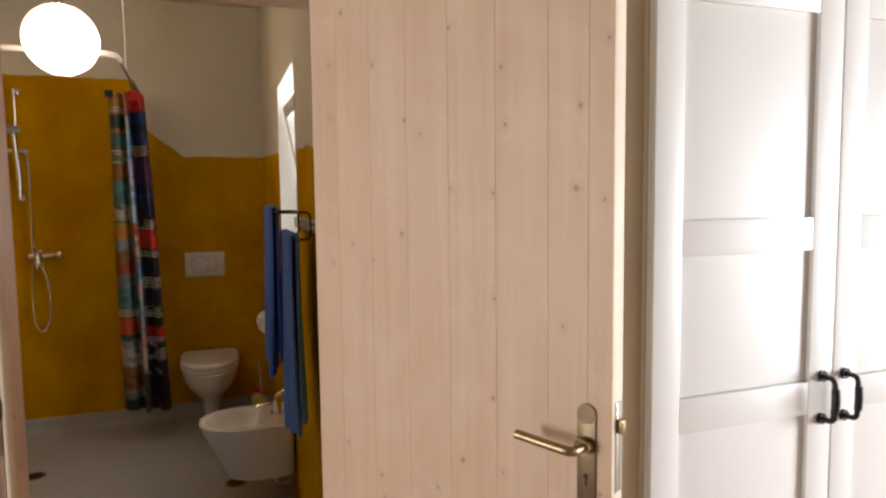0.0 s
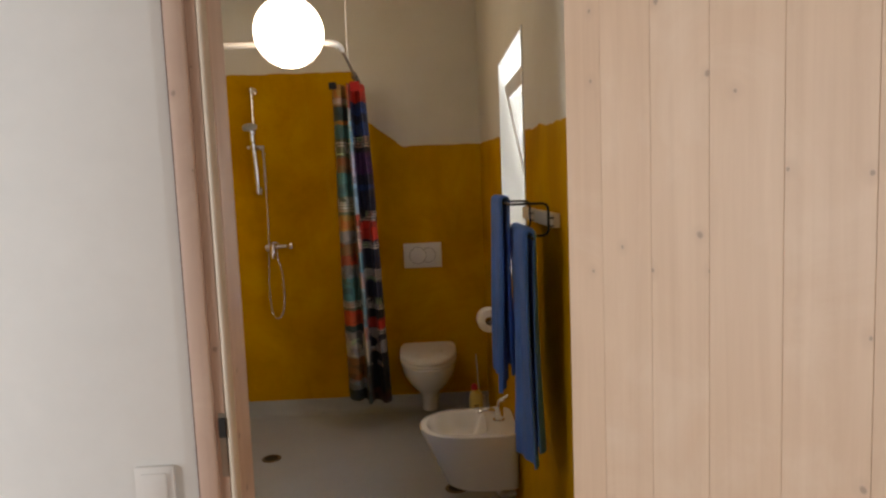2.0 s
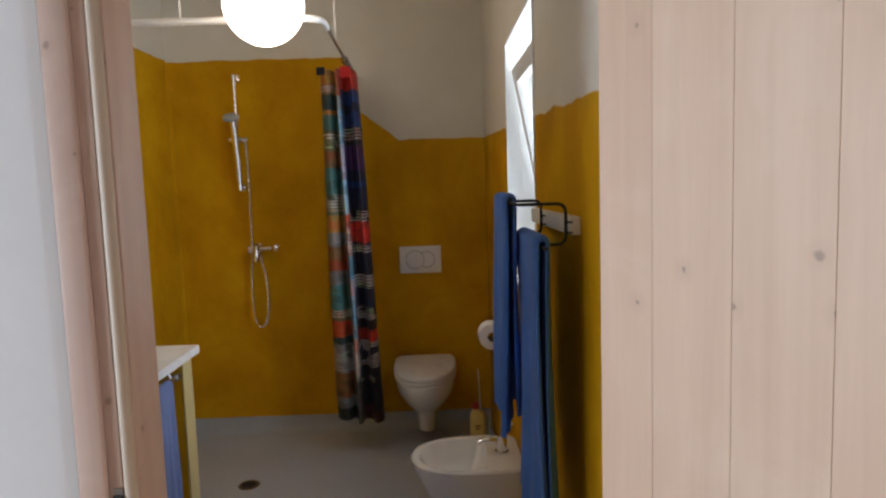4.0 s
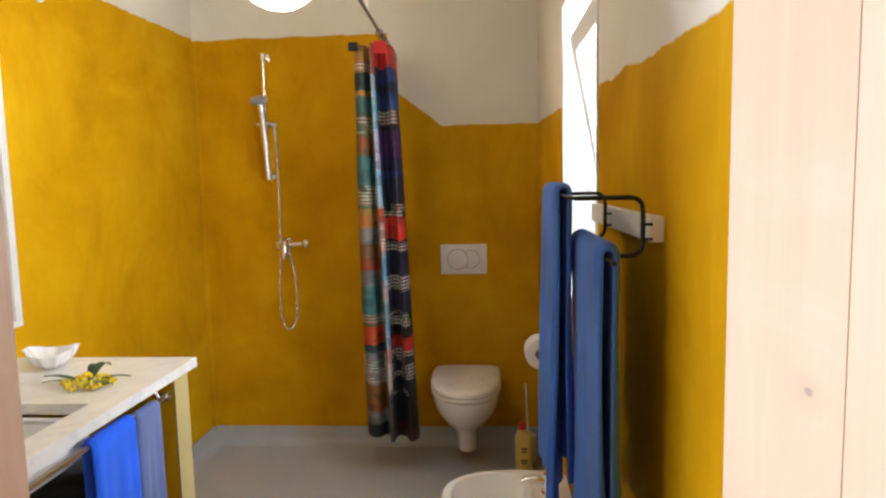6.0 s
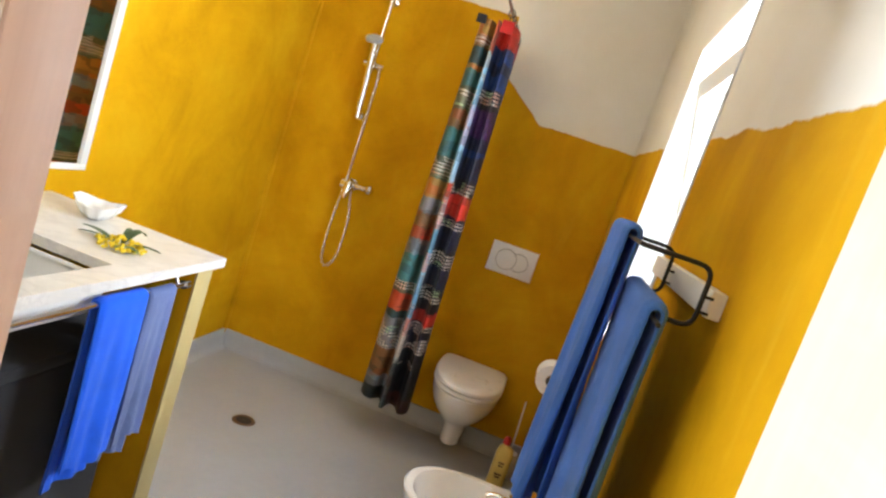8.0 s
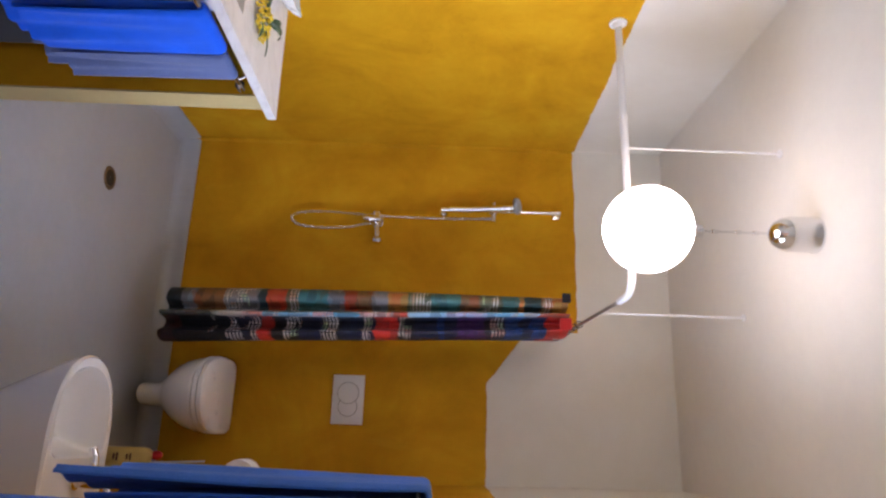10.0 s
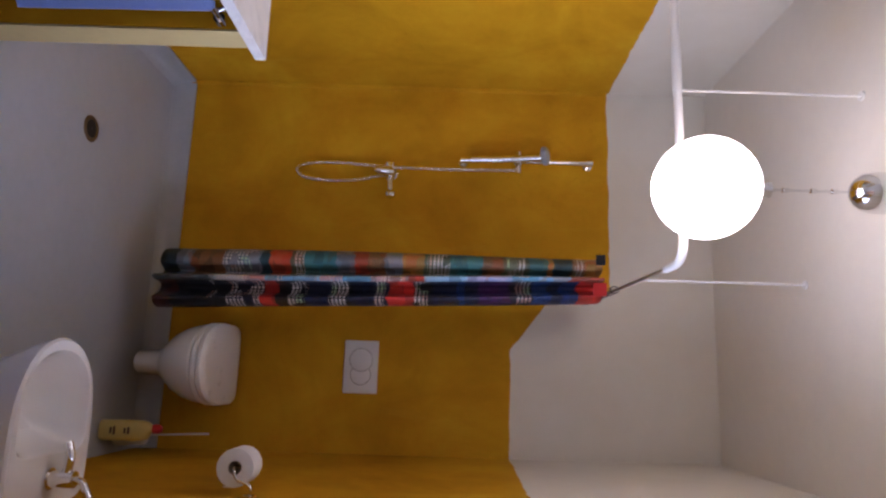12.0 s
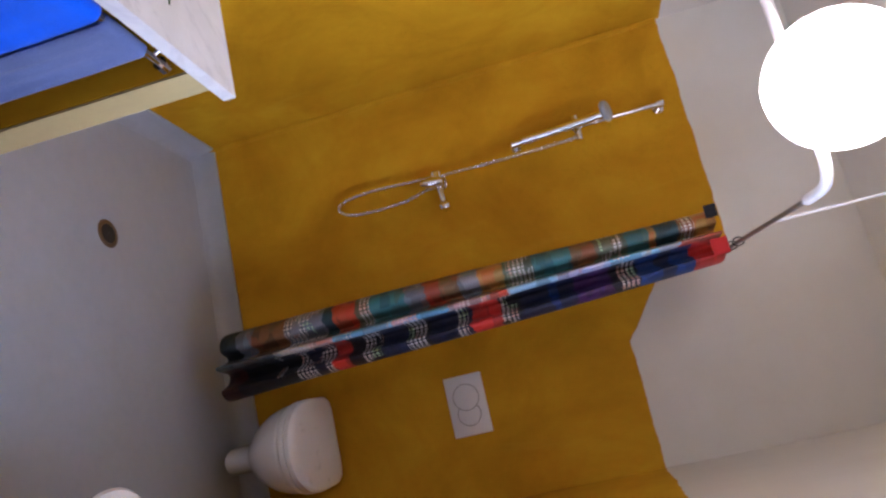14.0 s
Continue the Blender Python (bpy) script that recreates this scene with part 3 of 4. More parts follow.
bm = boxes(((0.7335, -0.0052, PZ - 0.130), (0.7365, -0.0042, PZ - 0.116)))
rod(bm, (0.735, -0.0052, PZ - 0.112), (0.735, -0.0042, PZ - 0.112), 0.0045, 16)
part("keyhole", bm, M_DARK, plate)
bm = bmesh.new()
rod(bm, (0.735, -0.004, PZ - 0.055), (0.735, -0.022, PZ - 0.055), 0.015, 20)
tube(bm, smooth_path([(0.735, -0.02, PZ - 0.055), (0.735, -0.052, PZ - 0.055), (0.622, -0.055, PZ - 0.047)], 0.018), 0.0085, 12)
part("lever_handle", bm, M_BRASS, door, "aged brass lever handle")
part("latch_plate", boxes(((LEAF, 0.012, 0.923), (LEAF + 0.002, 0.032, 1.083)), bev=0.0006), M_STEEL, door)
part("latch", boxes(((LEAF + 0.002, 0.016, 1.028), (LEAF + 0.013, 0.028, 1.053)), bev=0.002), M_BRASS, door)
for z in (0.12, 1.66):
    bm = bmesh.new()
    rod(bm, (-0.008, 0.020, z), (-0.008, 0.020, z + 0.09), 0.007, 14)
    part("hinge", bm, M_STEEL, door)

# white wardrobe with framed doors
WX, WYF, WB = 2.212, 0.394, STEP
ward = thing("wardrobe", pose(WX, WYF, WB), "tall white lacquered wardrobe with framed doors and black pulls", "wardrobe")
WH = 2.247
part("side_panel", boxes(((0.0, 0.022, 0.06), (0.018, 0.58, WH)), bev=0.001), M_EDGE, ward, "pale cream side panel")
part("filler_panel", boxes(((-0.056, 0.030, 0.06), (-0.001, 0.048, WH)), bev=0.001), M_EDGE, ward, "pale cream filler panel")
part("carcass", boxes(((1.286, 0.022, 0.06), (1.304, 0.58, WH)), ((0.018, 0.022, WH - 0.02), (1.286, 0.58, WH)),
                      ((0.018, 0.022, 0.06), (1.286, 0.58, 0.08)), ((0.018, 0.56, 0.08), (1.286, 0.58, WH - 0.02)), bev=0.001), M_WARD, ward)
part("plinth", boxes(((0.0, 0.05, 0.0), (1.304, 0.56, 0.06))), M_WARD, ward)
def ward_door(x0, x1, pull_side):
    w = x1 - x0
    st = 0.0625
    leaf_ob = part("door", boxes(((x0 + 0.002, 0.0100, 0.065), (x1 - 0.002, 0.0200, WH)), bev=0.001), M_WARD, ward)
    for a, b3 in ((x0 + 0.002, x0 + st), (x1 - st, x1 - 0.002)):
        part("stile", boxes(((a, 0.0, 0.065), (b3, 0.0098, WH)), bev=0.0022), M_WARD, leaf_ob)
    for z0, z1 in ((0.065, 0.16), (1.101, 1.167), (1.427, 1.492), (1.877, WH)):
        part("rail", boxes(((x0 + st + 0.0003, 0.0006, z0), (x1 - st - 0.0003, 0.0098, z1)), bev=0.0022), M_WARD, leaf_ob)
    px = x1 - 0.0295 if pull_side > 0 else x0 + 0.031
    bm = bmesh.new()
    tube(bm, smooth_path([(px, 0.0, 1.090), (px, -0.030, 1.090), (px, -0.034, 1.133), (px, -0.030, 1.176), (px, 0.0, 1.176)], 0.012), 0.0052, 10)
    tube(bm, [(px, -0.0325, 1.110), (px, -0.034, 1.133), (px, -0.0325, 1.157)], 0.0075, 10)
    for z in (1.090, 1.176):
        rod(bm, (px, 0.0, z), (px, -0.006, z), 0.011, 16)
    part("pull", bm, M_BLACK, leaf_ob, "black iron pull handle")
ward_door(0.0, 0.434, 1)
ward_door(0.434, 0.868, -1)
ward_door(0.868, 1.304, 1)

# light switch beside the door frame
sw = thing("light_switch", pose(0.862, FRONT, 0.815), "white plastic light switch on the wall", "switch")
part("plate", boxes(((-0.04, -0.009, 0.0), (0.04, 0.0, 0.08)), bev=0.003), M_PLASTIC, sw)
part("rocker", boxes(((-0.026, -0.013, 0.014), (0.026, -0.009, 0.066)), bev=0.002), M_PLASTIC, sw)

# ---- bathroom: ceiling lamp ----
LX, LY, LZ = 0.90, 2.66, 2.125
lamp = thing("pendant_lamp", pose(LX, LY, CEIL), "lit opal glass globe lamp hanging from a chrome canopy", "lamp")
bm = bmesh.new()
prof = []
for i in range(19):
    a = math.radians(-72 + i * 8)
    prof.append((0.147 * math.cos(a), LZ - CEIL + 0.147 * math.sin(a)))
lathe(bm, prof, seg=48, caps=False)
globe = part("globe", bm, M_GLOBE, lamp, "glowing white opal glass globe")
bm = bmesh.new()
lathe(bm, [(0.010, -0.150), (0.026, -0.146), (0.042, -0.134), (0.054, -0.114), (0.060, -0.088), (0.060, -0.012), (0.063, -0.008), (0.063, 0.0)], seg=32)
part("canopy", bm, M_CHROME, lamp, "bell-shaped chrome canopy")
bm = bmesh.new()
rod(bm, (0, 0, -0.160), (0, 0, -0.42), 0.0035, 10)
for z in (-0.20, -0.26, -0.34):
    rod(bm, (0, 0, z - 0.008), (0, 0, z + 0.008), 0.007, 12)
rod(bm, (0, 0, -0.385), (0, 0, LZ - CEIL + 0.143), 0.022, 20, 0.012)
part("stem", bm, M_CHROME, lamp)

# ---- bathroom: shower rail and curtain ----
RZ, RY, RX = 2.108, 2.80, 1.085
rail = thing("shower_rail", pose(0, 0, 0), "white curtain rail bent round the shower corner", "curtain rail")
bm = bmesh.new()
tube(bm, smooth_path([(0.012, RY, RZ), (RX, RY, RZ), (RX, RY + 0.16, RZ)], 0.09, 10), 0.0135, 12)
part("tube", bm, M_PLASTIC, rail)
bm = bmesh.new()
rod(bm, (RX, RY + 0.15, RZ), (RX, BACK - 0.001, RZ - 0.05), 0.0065, 12)
part("track", bm, M_STEEL, rail, "thin grey steel track")
bm = bmesh.new()
rod(bm, (0.001, RY, RZ), (0.010, RY, RZ), 0.034, 24)
rod(bm, (0.010, RY, RZ), (0.024, RY, RZ), 0.024, 24, 0.017)
part("flange", bm, M_PLASTIC, rail)
bm = bmesh.new()
rod(bm, (0.40, RY, RZ), (0.55, RY, RZ), 0.0155, 14)
part("sleeve", bm, M_PLASTIC, rail)
for x, y in ((0.54, RY), (RX, 3.20)):
    bm = bmesh.new()
    rod(bm, (x, y, RZ + (0.012 if y == RY else -0.012)), (x, y, CEIL), 0.0042, 8)
    rod(bm, (x, y, CEIL - 0.006), (x, y, CEIL), 0.016, 16)
    part("hanger_rod", bm, M_PLASTIC, rail)


def spline(points, steps=8):
    """A smooth curve through points."""
    pts, out = [Vector(p) for p in points], []
    for i in range(len(pts) - 1):
        p0, p1, p2, p3 = (pts[max(0, min(len(pts) - 1, i + k))] for k in (-1, 0, 1, 2))
        for k in range(steps):
            t = k / steps
            out.append(0.5 * ((2 * p1) + (p2 - p0) * t + (2 * p0 - 5 * p1 + 4 * p2 - p3) * t * t + (3 * p1 - p0 - 3 * p2 + p3) * t ** 3))
    return out + [pts[-1]]


def curtain_mesh():
    """Gathered cloth: deep folds in plan, opening a little towards the foot."""
    plan = spline([(0.975, 3.74, 0), (0.945, 3.66, 0), (0.935, 3.56, 0), (0.955, 3.47, 0), (0.995, 3.45, 0), (1.018, 3.52, 0), (1.030, 3.50, 0), (1.040, 3.43, 0), (1.052, 3.44, 0),
                   (1.062, 3.53, 0), (1.085, 3.52, 0), (1.105, 3.45, 0), (1.125, 3.50, 0), (1.118, 3.62, 0), (1.085, 3.70, 0), (1.060, 3.78, 0), (1.095, 3.84, 0), (1.085, 3.90, 0)], 8)
    bm = bmesh.new()
    uvs = bm.loops.layers.uv.new("UVMap")
    rws, grid, us = 44, [], [0.0]
    for a, b in zip(plan, plan[1:]):
        us.append(us[-1] + (b - a).length)
    for j in range(rws + 1):
        h = j / rws
        row_pts = []
        for i, p in enumerate(plan):
            u = i / (len(plan) - 1)
            wide = 1.0 + 0.38 * h * max(0.0, (p.x - 0.94) / 0.19)
            x = 0.94 + (p.x - 0.94) * wide + 0.010 * h + 0.005 * math.sin(9 * u + 5 * h)
            y = 3.72 + (p.y - 3.66) * (1 - 0.10 * h) + 0.008 * math.sin(7 * h + 12 * u)
            row_pts.append(bm.verts.new((x, y, 2.038 - h * 1.828 + 0.014 * h * math.sin(6.0 * u + 1.0))))
        grid.append(row_pts)
    for j in range(rws):
        for i in range(len(plan) - 1):
            f = bm.faces.new((grid[j][i], grid[j][i + 1], grid[j + 1][i + 1], grid[j + 1][i]))
            for lp, (jj, ii) in zip(f.loops, ((j, i), (j, i + 1), (j + 1, i + 1), (j + 1, i))):
                lp[uvs].uv = (us[ii], 2.075 - 1.885 * jj / rws)
    return bm


curtain = thing("shower_curtain", pose(0, 0, 0), "patchwork-patterned cotton shower curtain gathered on its rail", "curtain")
cloth = part("cloth", curtain_mesh(), M_CURTAIN, curtain)
sol = cloth.modifiers.new("thickness", "SOLIDIFY")
sol.thickness = 0.0015
part("corner_tab", boxes(((0.938, 3.500, 2.009), (0.982, 3.508, 2.049)), bev=0.004), M_BLACK_CLOTH, curtain, "black hem corner")
part("corner_tab", boxes(((1.056, 3.480, 1.992), (1.112, 3.488, 2.047)), bev=0.004), M_RED_CLOTH, curtain, "red hem corner")
for i in range(7):
    y = 3.48 + i * 0.07
    bm = bmesh.new()
    pts = [(RX + 0.014 * math.cos(a), y, RZ - 0.032 - 0.05 * (y - 3.48) + 0.018 * math.sin(a)) for a in [2 * math.pi * k / 18 for k in range(19)]]
    tube(bm, pts, 0.0022, 6)
    part("ring", bm, M_BLACK, curtain)

# ---- bathroom: shower set ----
shower = thing("hand_shower_set", pose(0.397, BACK, 0), "chrome riser rail with a hand shower, hose and mixer", "shower")
Y0 = -0.055
bm = bmesh.new()
rod(bm, (0, Y0, 1.46), (0, Y0, 2.09), 0.0115, 16)
part("riser_rail", bm, M_CHROME, shower)
for z in (1.47, 2.085):
    bm = bmesh.new()
    rod(bm, (0, -0.001, z), (0, Y0 - 0.012, z), 0.011, 16)
    rod(bm, (0, -0.001, z), (0, -0.010, z), 0.024, 20)
    rod(bm, (0, Y0, z - 0.016), (0, Y0, z + 0.016), 0.016, 16)
    part("rail_bracket", bm, M_CHROME, shower)
bm = bmesh.new()
rod(bm, (-0.045, Y0 - 0.004, 1.735), (0.062, Y0 - 0.004, 1.735), 0.016, 16)
rod(bm, (0, Y0, 1.715), (0, Y0, 1.755), 0.019, 16)
part("slider", bm, M_CHROME, shower)
bm = bmesh.new()
tube(bm, [(0.012, Y0 - 0.045, 1.500), (0.010, Y0 - 0.047, 1.60), (0.004, Y0 - 0.05, 1.72), (0.0, Y0 - 0.055, 1.80), (-0.002, Y0 - 0.062, 1.84)], 0.0185, 14)
hand = part("hand_shower", bm, M_CHROME, shower)
bm = bmesh.new()
lathe(bm, [(0.012, 0.018), (0.040, 0.012), (0.046, 0.0), (0.043, -0.008), (0.020, -0.010)], Matrix.Translation((-0.002, Y0 - 0.085, 1.855)) @ pose(0, 0, 0, 28, 0, 0), 28)
part("spray_head", bm, M_GREY_HEAD, hand, "grey spray head")
bm = bmesh.new()
rod(bm, (0.07, -0.001, 1.108), (0.07, -0.045, 1.108), 0.020, 20)
rod(bm, (0.07, -0.001, 1.108), (0.07, -0.009, 1.108), 0.034, 24)
rod(bm, (0.030, -0.055, 1.107), (0.098, -0.055, 1.110), 0.024, 24)
rod(bm, (0.022, -0.055, 1.107), (0.030, -0.055, 1.107), 0.017, 20, 0.024)
rod(bm, (0.098, -0.055, 1.110), (0.170, -0.057, 1.114), 0.0125, 20)
lathe(bm, [(0.012, -0.022), (0.024, -0.012), (0.027, 0.0), (0.024, 0.013), (0.010, 0.022)], pose(0.186, -0.058, 1.115, 0, 90, 0), 24)
part("mixer_body", bm, M_CHROME, shower)
bm = bmesh.new()
lathe(bm, [(0.013, 0.012), (0.021, 0.0), (0.023, -0.030), (0.019, -0.062), (0.010, -0.086)], pose(0.080, -0.082, 1.118, -18, 0, 0), 20)
part("mixer_lever", bm, M_CHROME, shower)
bm = bmesh.new()
rod(bm, (0.050, -0.055, 1.128), (0.050, -0.055, 1.150), 0.011, 14)
part("hose_nut", bm, M_CHROME, shower)
hose_pts = [(0.050, Y0 - 0.02, 1.725), (0.056, -0.075, 1.66), (0.054, -0.060, 1.40), (0.046, -0.045, 1.16), (0.036, -0.040, 1.00), (0.030, -0.045, 0.84), (0.042, -0.05, 0.695),
            (0.075, -0.052, 0.652), (0.110, -0.05, 0.690), (0.124, -0.05, 0.80), (0.118, -0.05, 0.95), (0.098, -0.055, 1.04), (0.092, -0.055, 1.09)]
dense = []
for i in range(len(hose_pts) - 1):
    p0, p1, p2, p3 = (Vector(hose_pts[max(0, min(len(hose_pts) - 1, i + k))]) for k in (-1, 0, 1, 2))
    for k in range(6):
        t = k / 6
        dense.append(0.5 * ((2 * p1) + (p2 - p0) * t + (2 * p0 - 5 * p1 + 4 * p2 - p3) * t * t + (3 * p1 - p0 - 3 * p2 + p3) * t ** 3))
dense.append(Vector(hose_pts[-1]))
bm = bmesh.new()
tube(bm, dense, 0.0082, 10)
part("hose", bm, M_HOSE, shower, "flexible chrome hose")


def drain(x, y, r):
    d = thing("floor_drain", pose(x, y, 0.0), "dark round drain set in the white floor", "drain", "floor drains")
    bm = bmesh.new()
    lathe(bm, [(r * 0.72, 0.0015), (r * 0.78, 0.004), (r, 0.004), (r + 0.004, 0.0005)], seg=32, caps=False)
    part("rim", bm, M_BRONZE, d)
    bm = bmesh.new()
    lathe(bm, [(0.001, 0.002), (r * 0.74, 0.002)], seg=28, caps=False)
    part("grate", bm, M_DARK, d)


drain(0.545, 3.28, 0.049)
drain(1.54, 2.82, 0.052)

# ---- bathroom: toilet, flush plate, bidet ----
toilet = thing("toilet", pose(1.425, BACK, -0.020), "white wall-hung ceramic toilet with its lid closed", "toilet")


def dee(w, back, front, z, n=40, sq=2.5):
    """A D-shaped ring, square at the wall and round in front; front and back are distances from the wall."""
    ring = []
    mid = back + (front - back) * 0.42
    for i in range(n):
        a = 2 * math.pi * i / n
        c, s = math.cos(a), math.sin(a)
        x = w * math.copysign(abs(c) ** (2 / sq), c)
        if s > 0:
            y = -(mid + (front - mid) * s ** (2 / 2.2))
            x = w * math.copysign(abs(c) ** (2 / 2.2), c)
        else:
            y = -(mid - (mid - back) * abs(s) ** (2 / 7.0))
            x = w * math.copysign(abs(c) ** (2 / 7.0), c)
        ring.append(Vector((x, y, z)))
    return ring


bm = bmesh.new()
loft(bm, [dee(0.044, 0.15, 0.27, 0.088), dee(0.053, 0.09, 0.300, 0.098), dee(0.057, 0.03, 0.312, 0.150), dee(0.068, 0.004, 0.335, 0.205), dee(0.105, 0.004, 0.392, 0.245), dee(0.138, 0.004, 0.450, 0.290),
          dee(0.160, 0.004, 0.497, 0.340), dee(0.170, 0.004, 0.520, 0.385), dee(0.172, 0.004, 0.526, 0.412), dee(0.166, 0.006, 0.522, 0.420)])
part("bowl", bm, M_CERAMIC, toilet)
bm = bmesh.new()
loft(bm, [dee(0.168, 0.060, 0.524, 0.4235), dee(0.174, 0.055, 0.530, 0.428), dee(0.174, 0.055, 0.530, 0.440), dee(0.170, 0.058, 0.526, 0.444)])
part("seat", bm, M_PLASTIC, toilet)
bm = bmesh.new()
loft(bm, [dee(0.170, 0.058, 0.527, 0.447), dee(0.175, 0.052, 0.533, 0.452), dee(0.174, 0.052, 0.532, 0.466), dee(0.166, 0.060, 0.522, 0.474), dee(0.13, 0.09, 0.48, 0.477)])
part("lid", bm, M_PLASTIC, toilet)
for x in (-0.075, 0.075):
    bm = bmesh.new()
    rod(bm, (x - 0.02, -0.050, 0.440), (x + 0.02, -0.050, 0.440), 0.010, 14)
    part("lid_hinge", bm, M_CHROME, toilet)

flush = thing("flush_plate", pose(1.415, BACK, 0.933), "white dual flush plate with two overlapping round buttons", "flush plate")
part("plate", boxes(((-0.122, -0.012, 0.0), (0.122, -0.0005, 0.159)), bev=0.004), M_PLASTIC, flush)
for x, r in ((-0.032, 0.052), (0.036, 0.046)):
    bm = bmesh.new()
    lathe(bm, [(r, 0.0), (r, 0.0035 + 0.004 * (x < 0)), (r - 0.004, 0.0055 + 0.004 * (x < 0)), (0.002, 0.0045 + 0.004 * (x < 0))], pose(x, -0.012, 0.080, 90, 0, 0), 40, False)
    part("button", bm, M_PLASTIC, flush)
    bm = bmesh.new()
    lift = 0.0035 if x < 0 else 0.0
    lathe(bm, [(r - 0.0004, 0.0035), (r - 0.0004, 0.0052 + lift), (r + 0.0030, 0.0046 + lift), (r + 0.0032, 0.0002)], pose(x, -0.012, 0.080, 90, 0, 0), 40, False)
    part("button_ring", bm, M_STEEL, flush)

bidet = thing("bidet", pose(W, 2.62, 0, 0, 0, -90), "white wall-hung ceramic bidet with a chrome tap", "bidet")
bm = bmesh.new()
outer = [dee(0.120, 0.010, 0.290, 0.135), dee(0.138, 0.003, 0.318, 0.142), dee(0.156, 0.003, 0.352, 0.215), dee(0.170, 0.003, 0.392, 0.300), dee(0.178, 0.003, 0.424, 0.372), dee(0.179, 0.003, 0.430, 0.396),
         dee(0.173, 0.006, 0.424, 0.403)]
inner = [dee(0.152, 0.135, 0.398, 0.401), dee(0.143, 0.145, 0.388, 0.385), dee(0.125, 0.16, 0.36, 0.335), dee(0.085, 0.19, 0.31, 0.295), dee(0.03, 0.23, 0.26, 0.288)]
loft(bm, outer + inner)
part("basin", bm, M_CERAMIC, bidet)
tap = part("tap_body", (lambda b: (rod(b, (0, -0.075, 0.402), (0, -0.075, 0.470), 0.021, 20), rod(b, (0, -0.075, 0.402), (0, -0.075, 0.409), 0.027, 20),
                                   tube(b, smooth_path([(0, -0.075, 0.445), (0, -0.135, 0.452), (0, -0.165, 0.440)], 0.02), 0.012, 12), b)[-1])(bmesh.new()), M_CHROME, bidet)
bm = bmesh.new()
tube(bm, smooth_path([(0, -0.075, 0.466), (0, -0.072, 0.490), (0, -0.030, 0.512)], 0.012), 0.0095, 12)
part("tap_lever", bm, M_CHROME, bidet)
bm = bmesh.new()
tube(bm, smooth_path([(0.03, -0.02, 0.155), (0.03, -0.10, 0.09), (-0.02, -0.06, 0.04), (-0.02, -0.004, 0.05)], 0.04), 0.012, 10)
part("waste_pipe", bm, M_PLASTIC, bidet)

# ---- bathroom: paper roll ----
holder = thing("paper_holder", pose(W, 2.86, 0.852), "chrome toilet paper holder on the wall", "paper holder")
bm = bmesh.new()
rod(bm, (0, 0, 0), (-0.008, 0, 0), 0.020, 20)
tube(bm, smooth_path([(-0.006, 0, 0), (-0.035, 0, 0.0), (-0.050, 0.0, -0.045), (-0.080, 0.0, -0.055), (-0.080, 0.135, -0.055)], 0.015), 0.0045, 10)
part("arm", bm, M_CHROME, holder)
roll = thing("toilet_roll", pose(W - 0.080, 2.925, 0.797), "white toilet paper roll on its chrome holder", "toilet paper")
bm = bmesh.new()
lathe(bm, [(0.020, 0.0), (0.0545, 0.0), (0.055, 0.003), (0.055, 0.092), (0.0545, 0.095), (0.020, 0.095), (0.020, 0.0)], pose(0, 0.0475, 0, 90, 0, 0), 40, False)
part("paper", bm, M_PAPER, roll)
bm = bmesh.new()
lathe(bm, [(0.0185, -0.001), (0.0202, -0.001), (0.0202, 0.096), (0.0185, 0.096), (0.0185, -0.001)], pose(0, 0.0475, 0, 90, 0, 0), 28, False)
part("tube", bm, M_CARD, roll)
part("loose_end", boxes(((0.0535, -0.047, -0.030), (0.0550, 0.047, 0.004))), M_PAPER, roll)

# ---- bathroom: cleaner bottle and brush ----
bottle = thing("cleaner_bottle", pose(1.705, 3.66, 0), "yellow plastic cleaner bottle with a red cap", "bottle")
bm = bmesh.new()
loft(bm, [oval(0, 0, 0.038, 0.026, 0.0, 32, 3.2), oval(0, 0, 0.042, 0.030, 0.006, 32, 3.2), oval(0, 0, 0.042, 0.030, 0.165, 32, 3.2), oval(0, 0, 0.036, 0.026, 0.192, 32, 2.8),
          oval(-0.008, 0, 0.016, 0.016, 0.208, 32, 2.0), oval(-0.008, 0, 0.015, 0.015, 0.216, 32, 2.0)])
part("body", bm, M_BOTTLE, bottle)
bm = bmesh.new()
lathe(bm, [(0.019, 0.214), (0.019, 0.236), (0.013, 0.246), (0.009, 0.250)], Matrix.Translation((-0.008, 0, 0)), 24)
part("cap", bm, M_RED, bottle, "red cap")
for z, w in ((0.120, 0.024), (0.105, 0.018), (0.062, 0.028), (0.048, 0.020)):
    part("print_bar", boxes(((-w * 0.6, -0.0312, z), (w * 0.6, -0.0300, z + 0.008))), M_INK, bottle)
brush = thing("toilet_brush", pose(1.735, 3.80, 0), "toilet brush with a thin pale handle behind the bottle", "toilet brush")
bm = bmesh.new()
lathe(bm, [(0.044, 0.0), (0.047, 0.004), (0.042, 0.10), (0.038, 0.125), (0.014, 0.130)], seg=28)
part("holder", bm, M_PLASTIC, brush)
bm = bmesh.new()
rod(bm, (0, 0, 0.13), (-0.012, 0, 0.395), 0.0042, 10)
part("handle", bm, M_PLASTIC, brush)

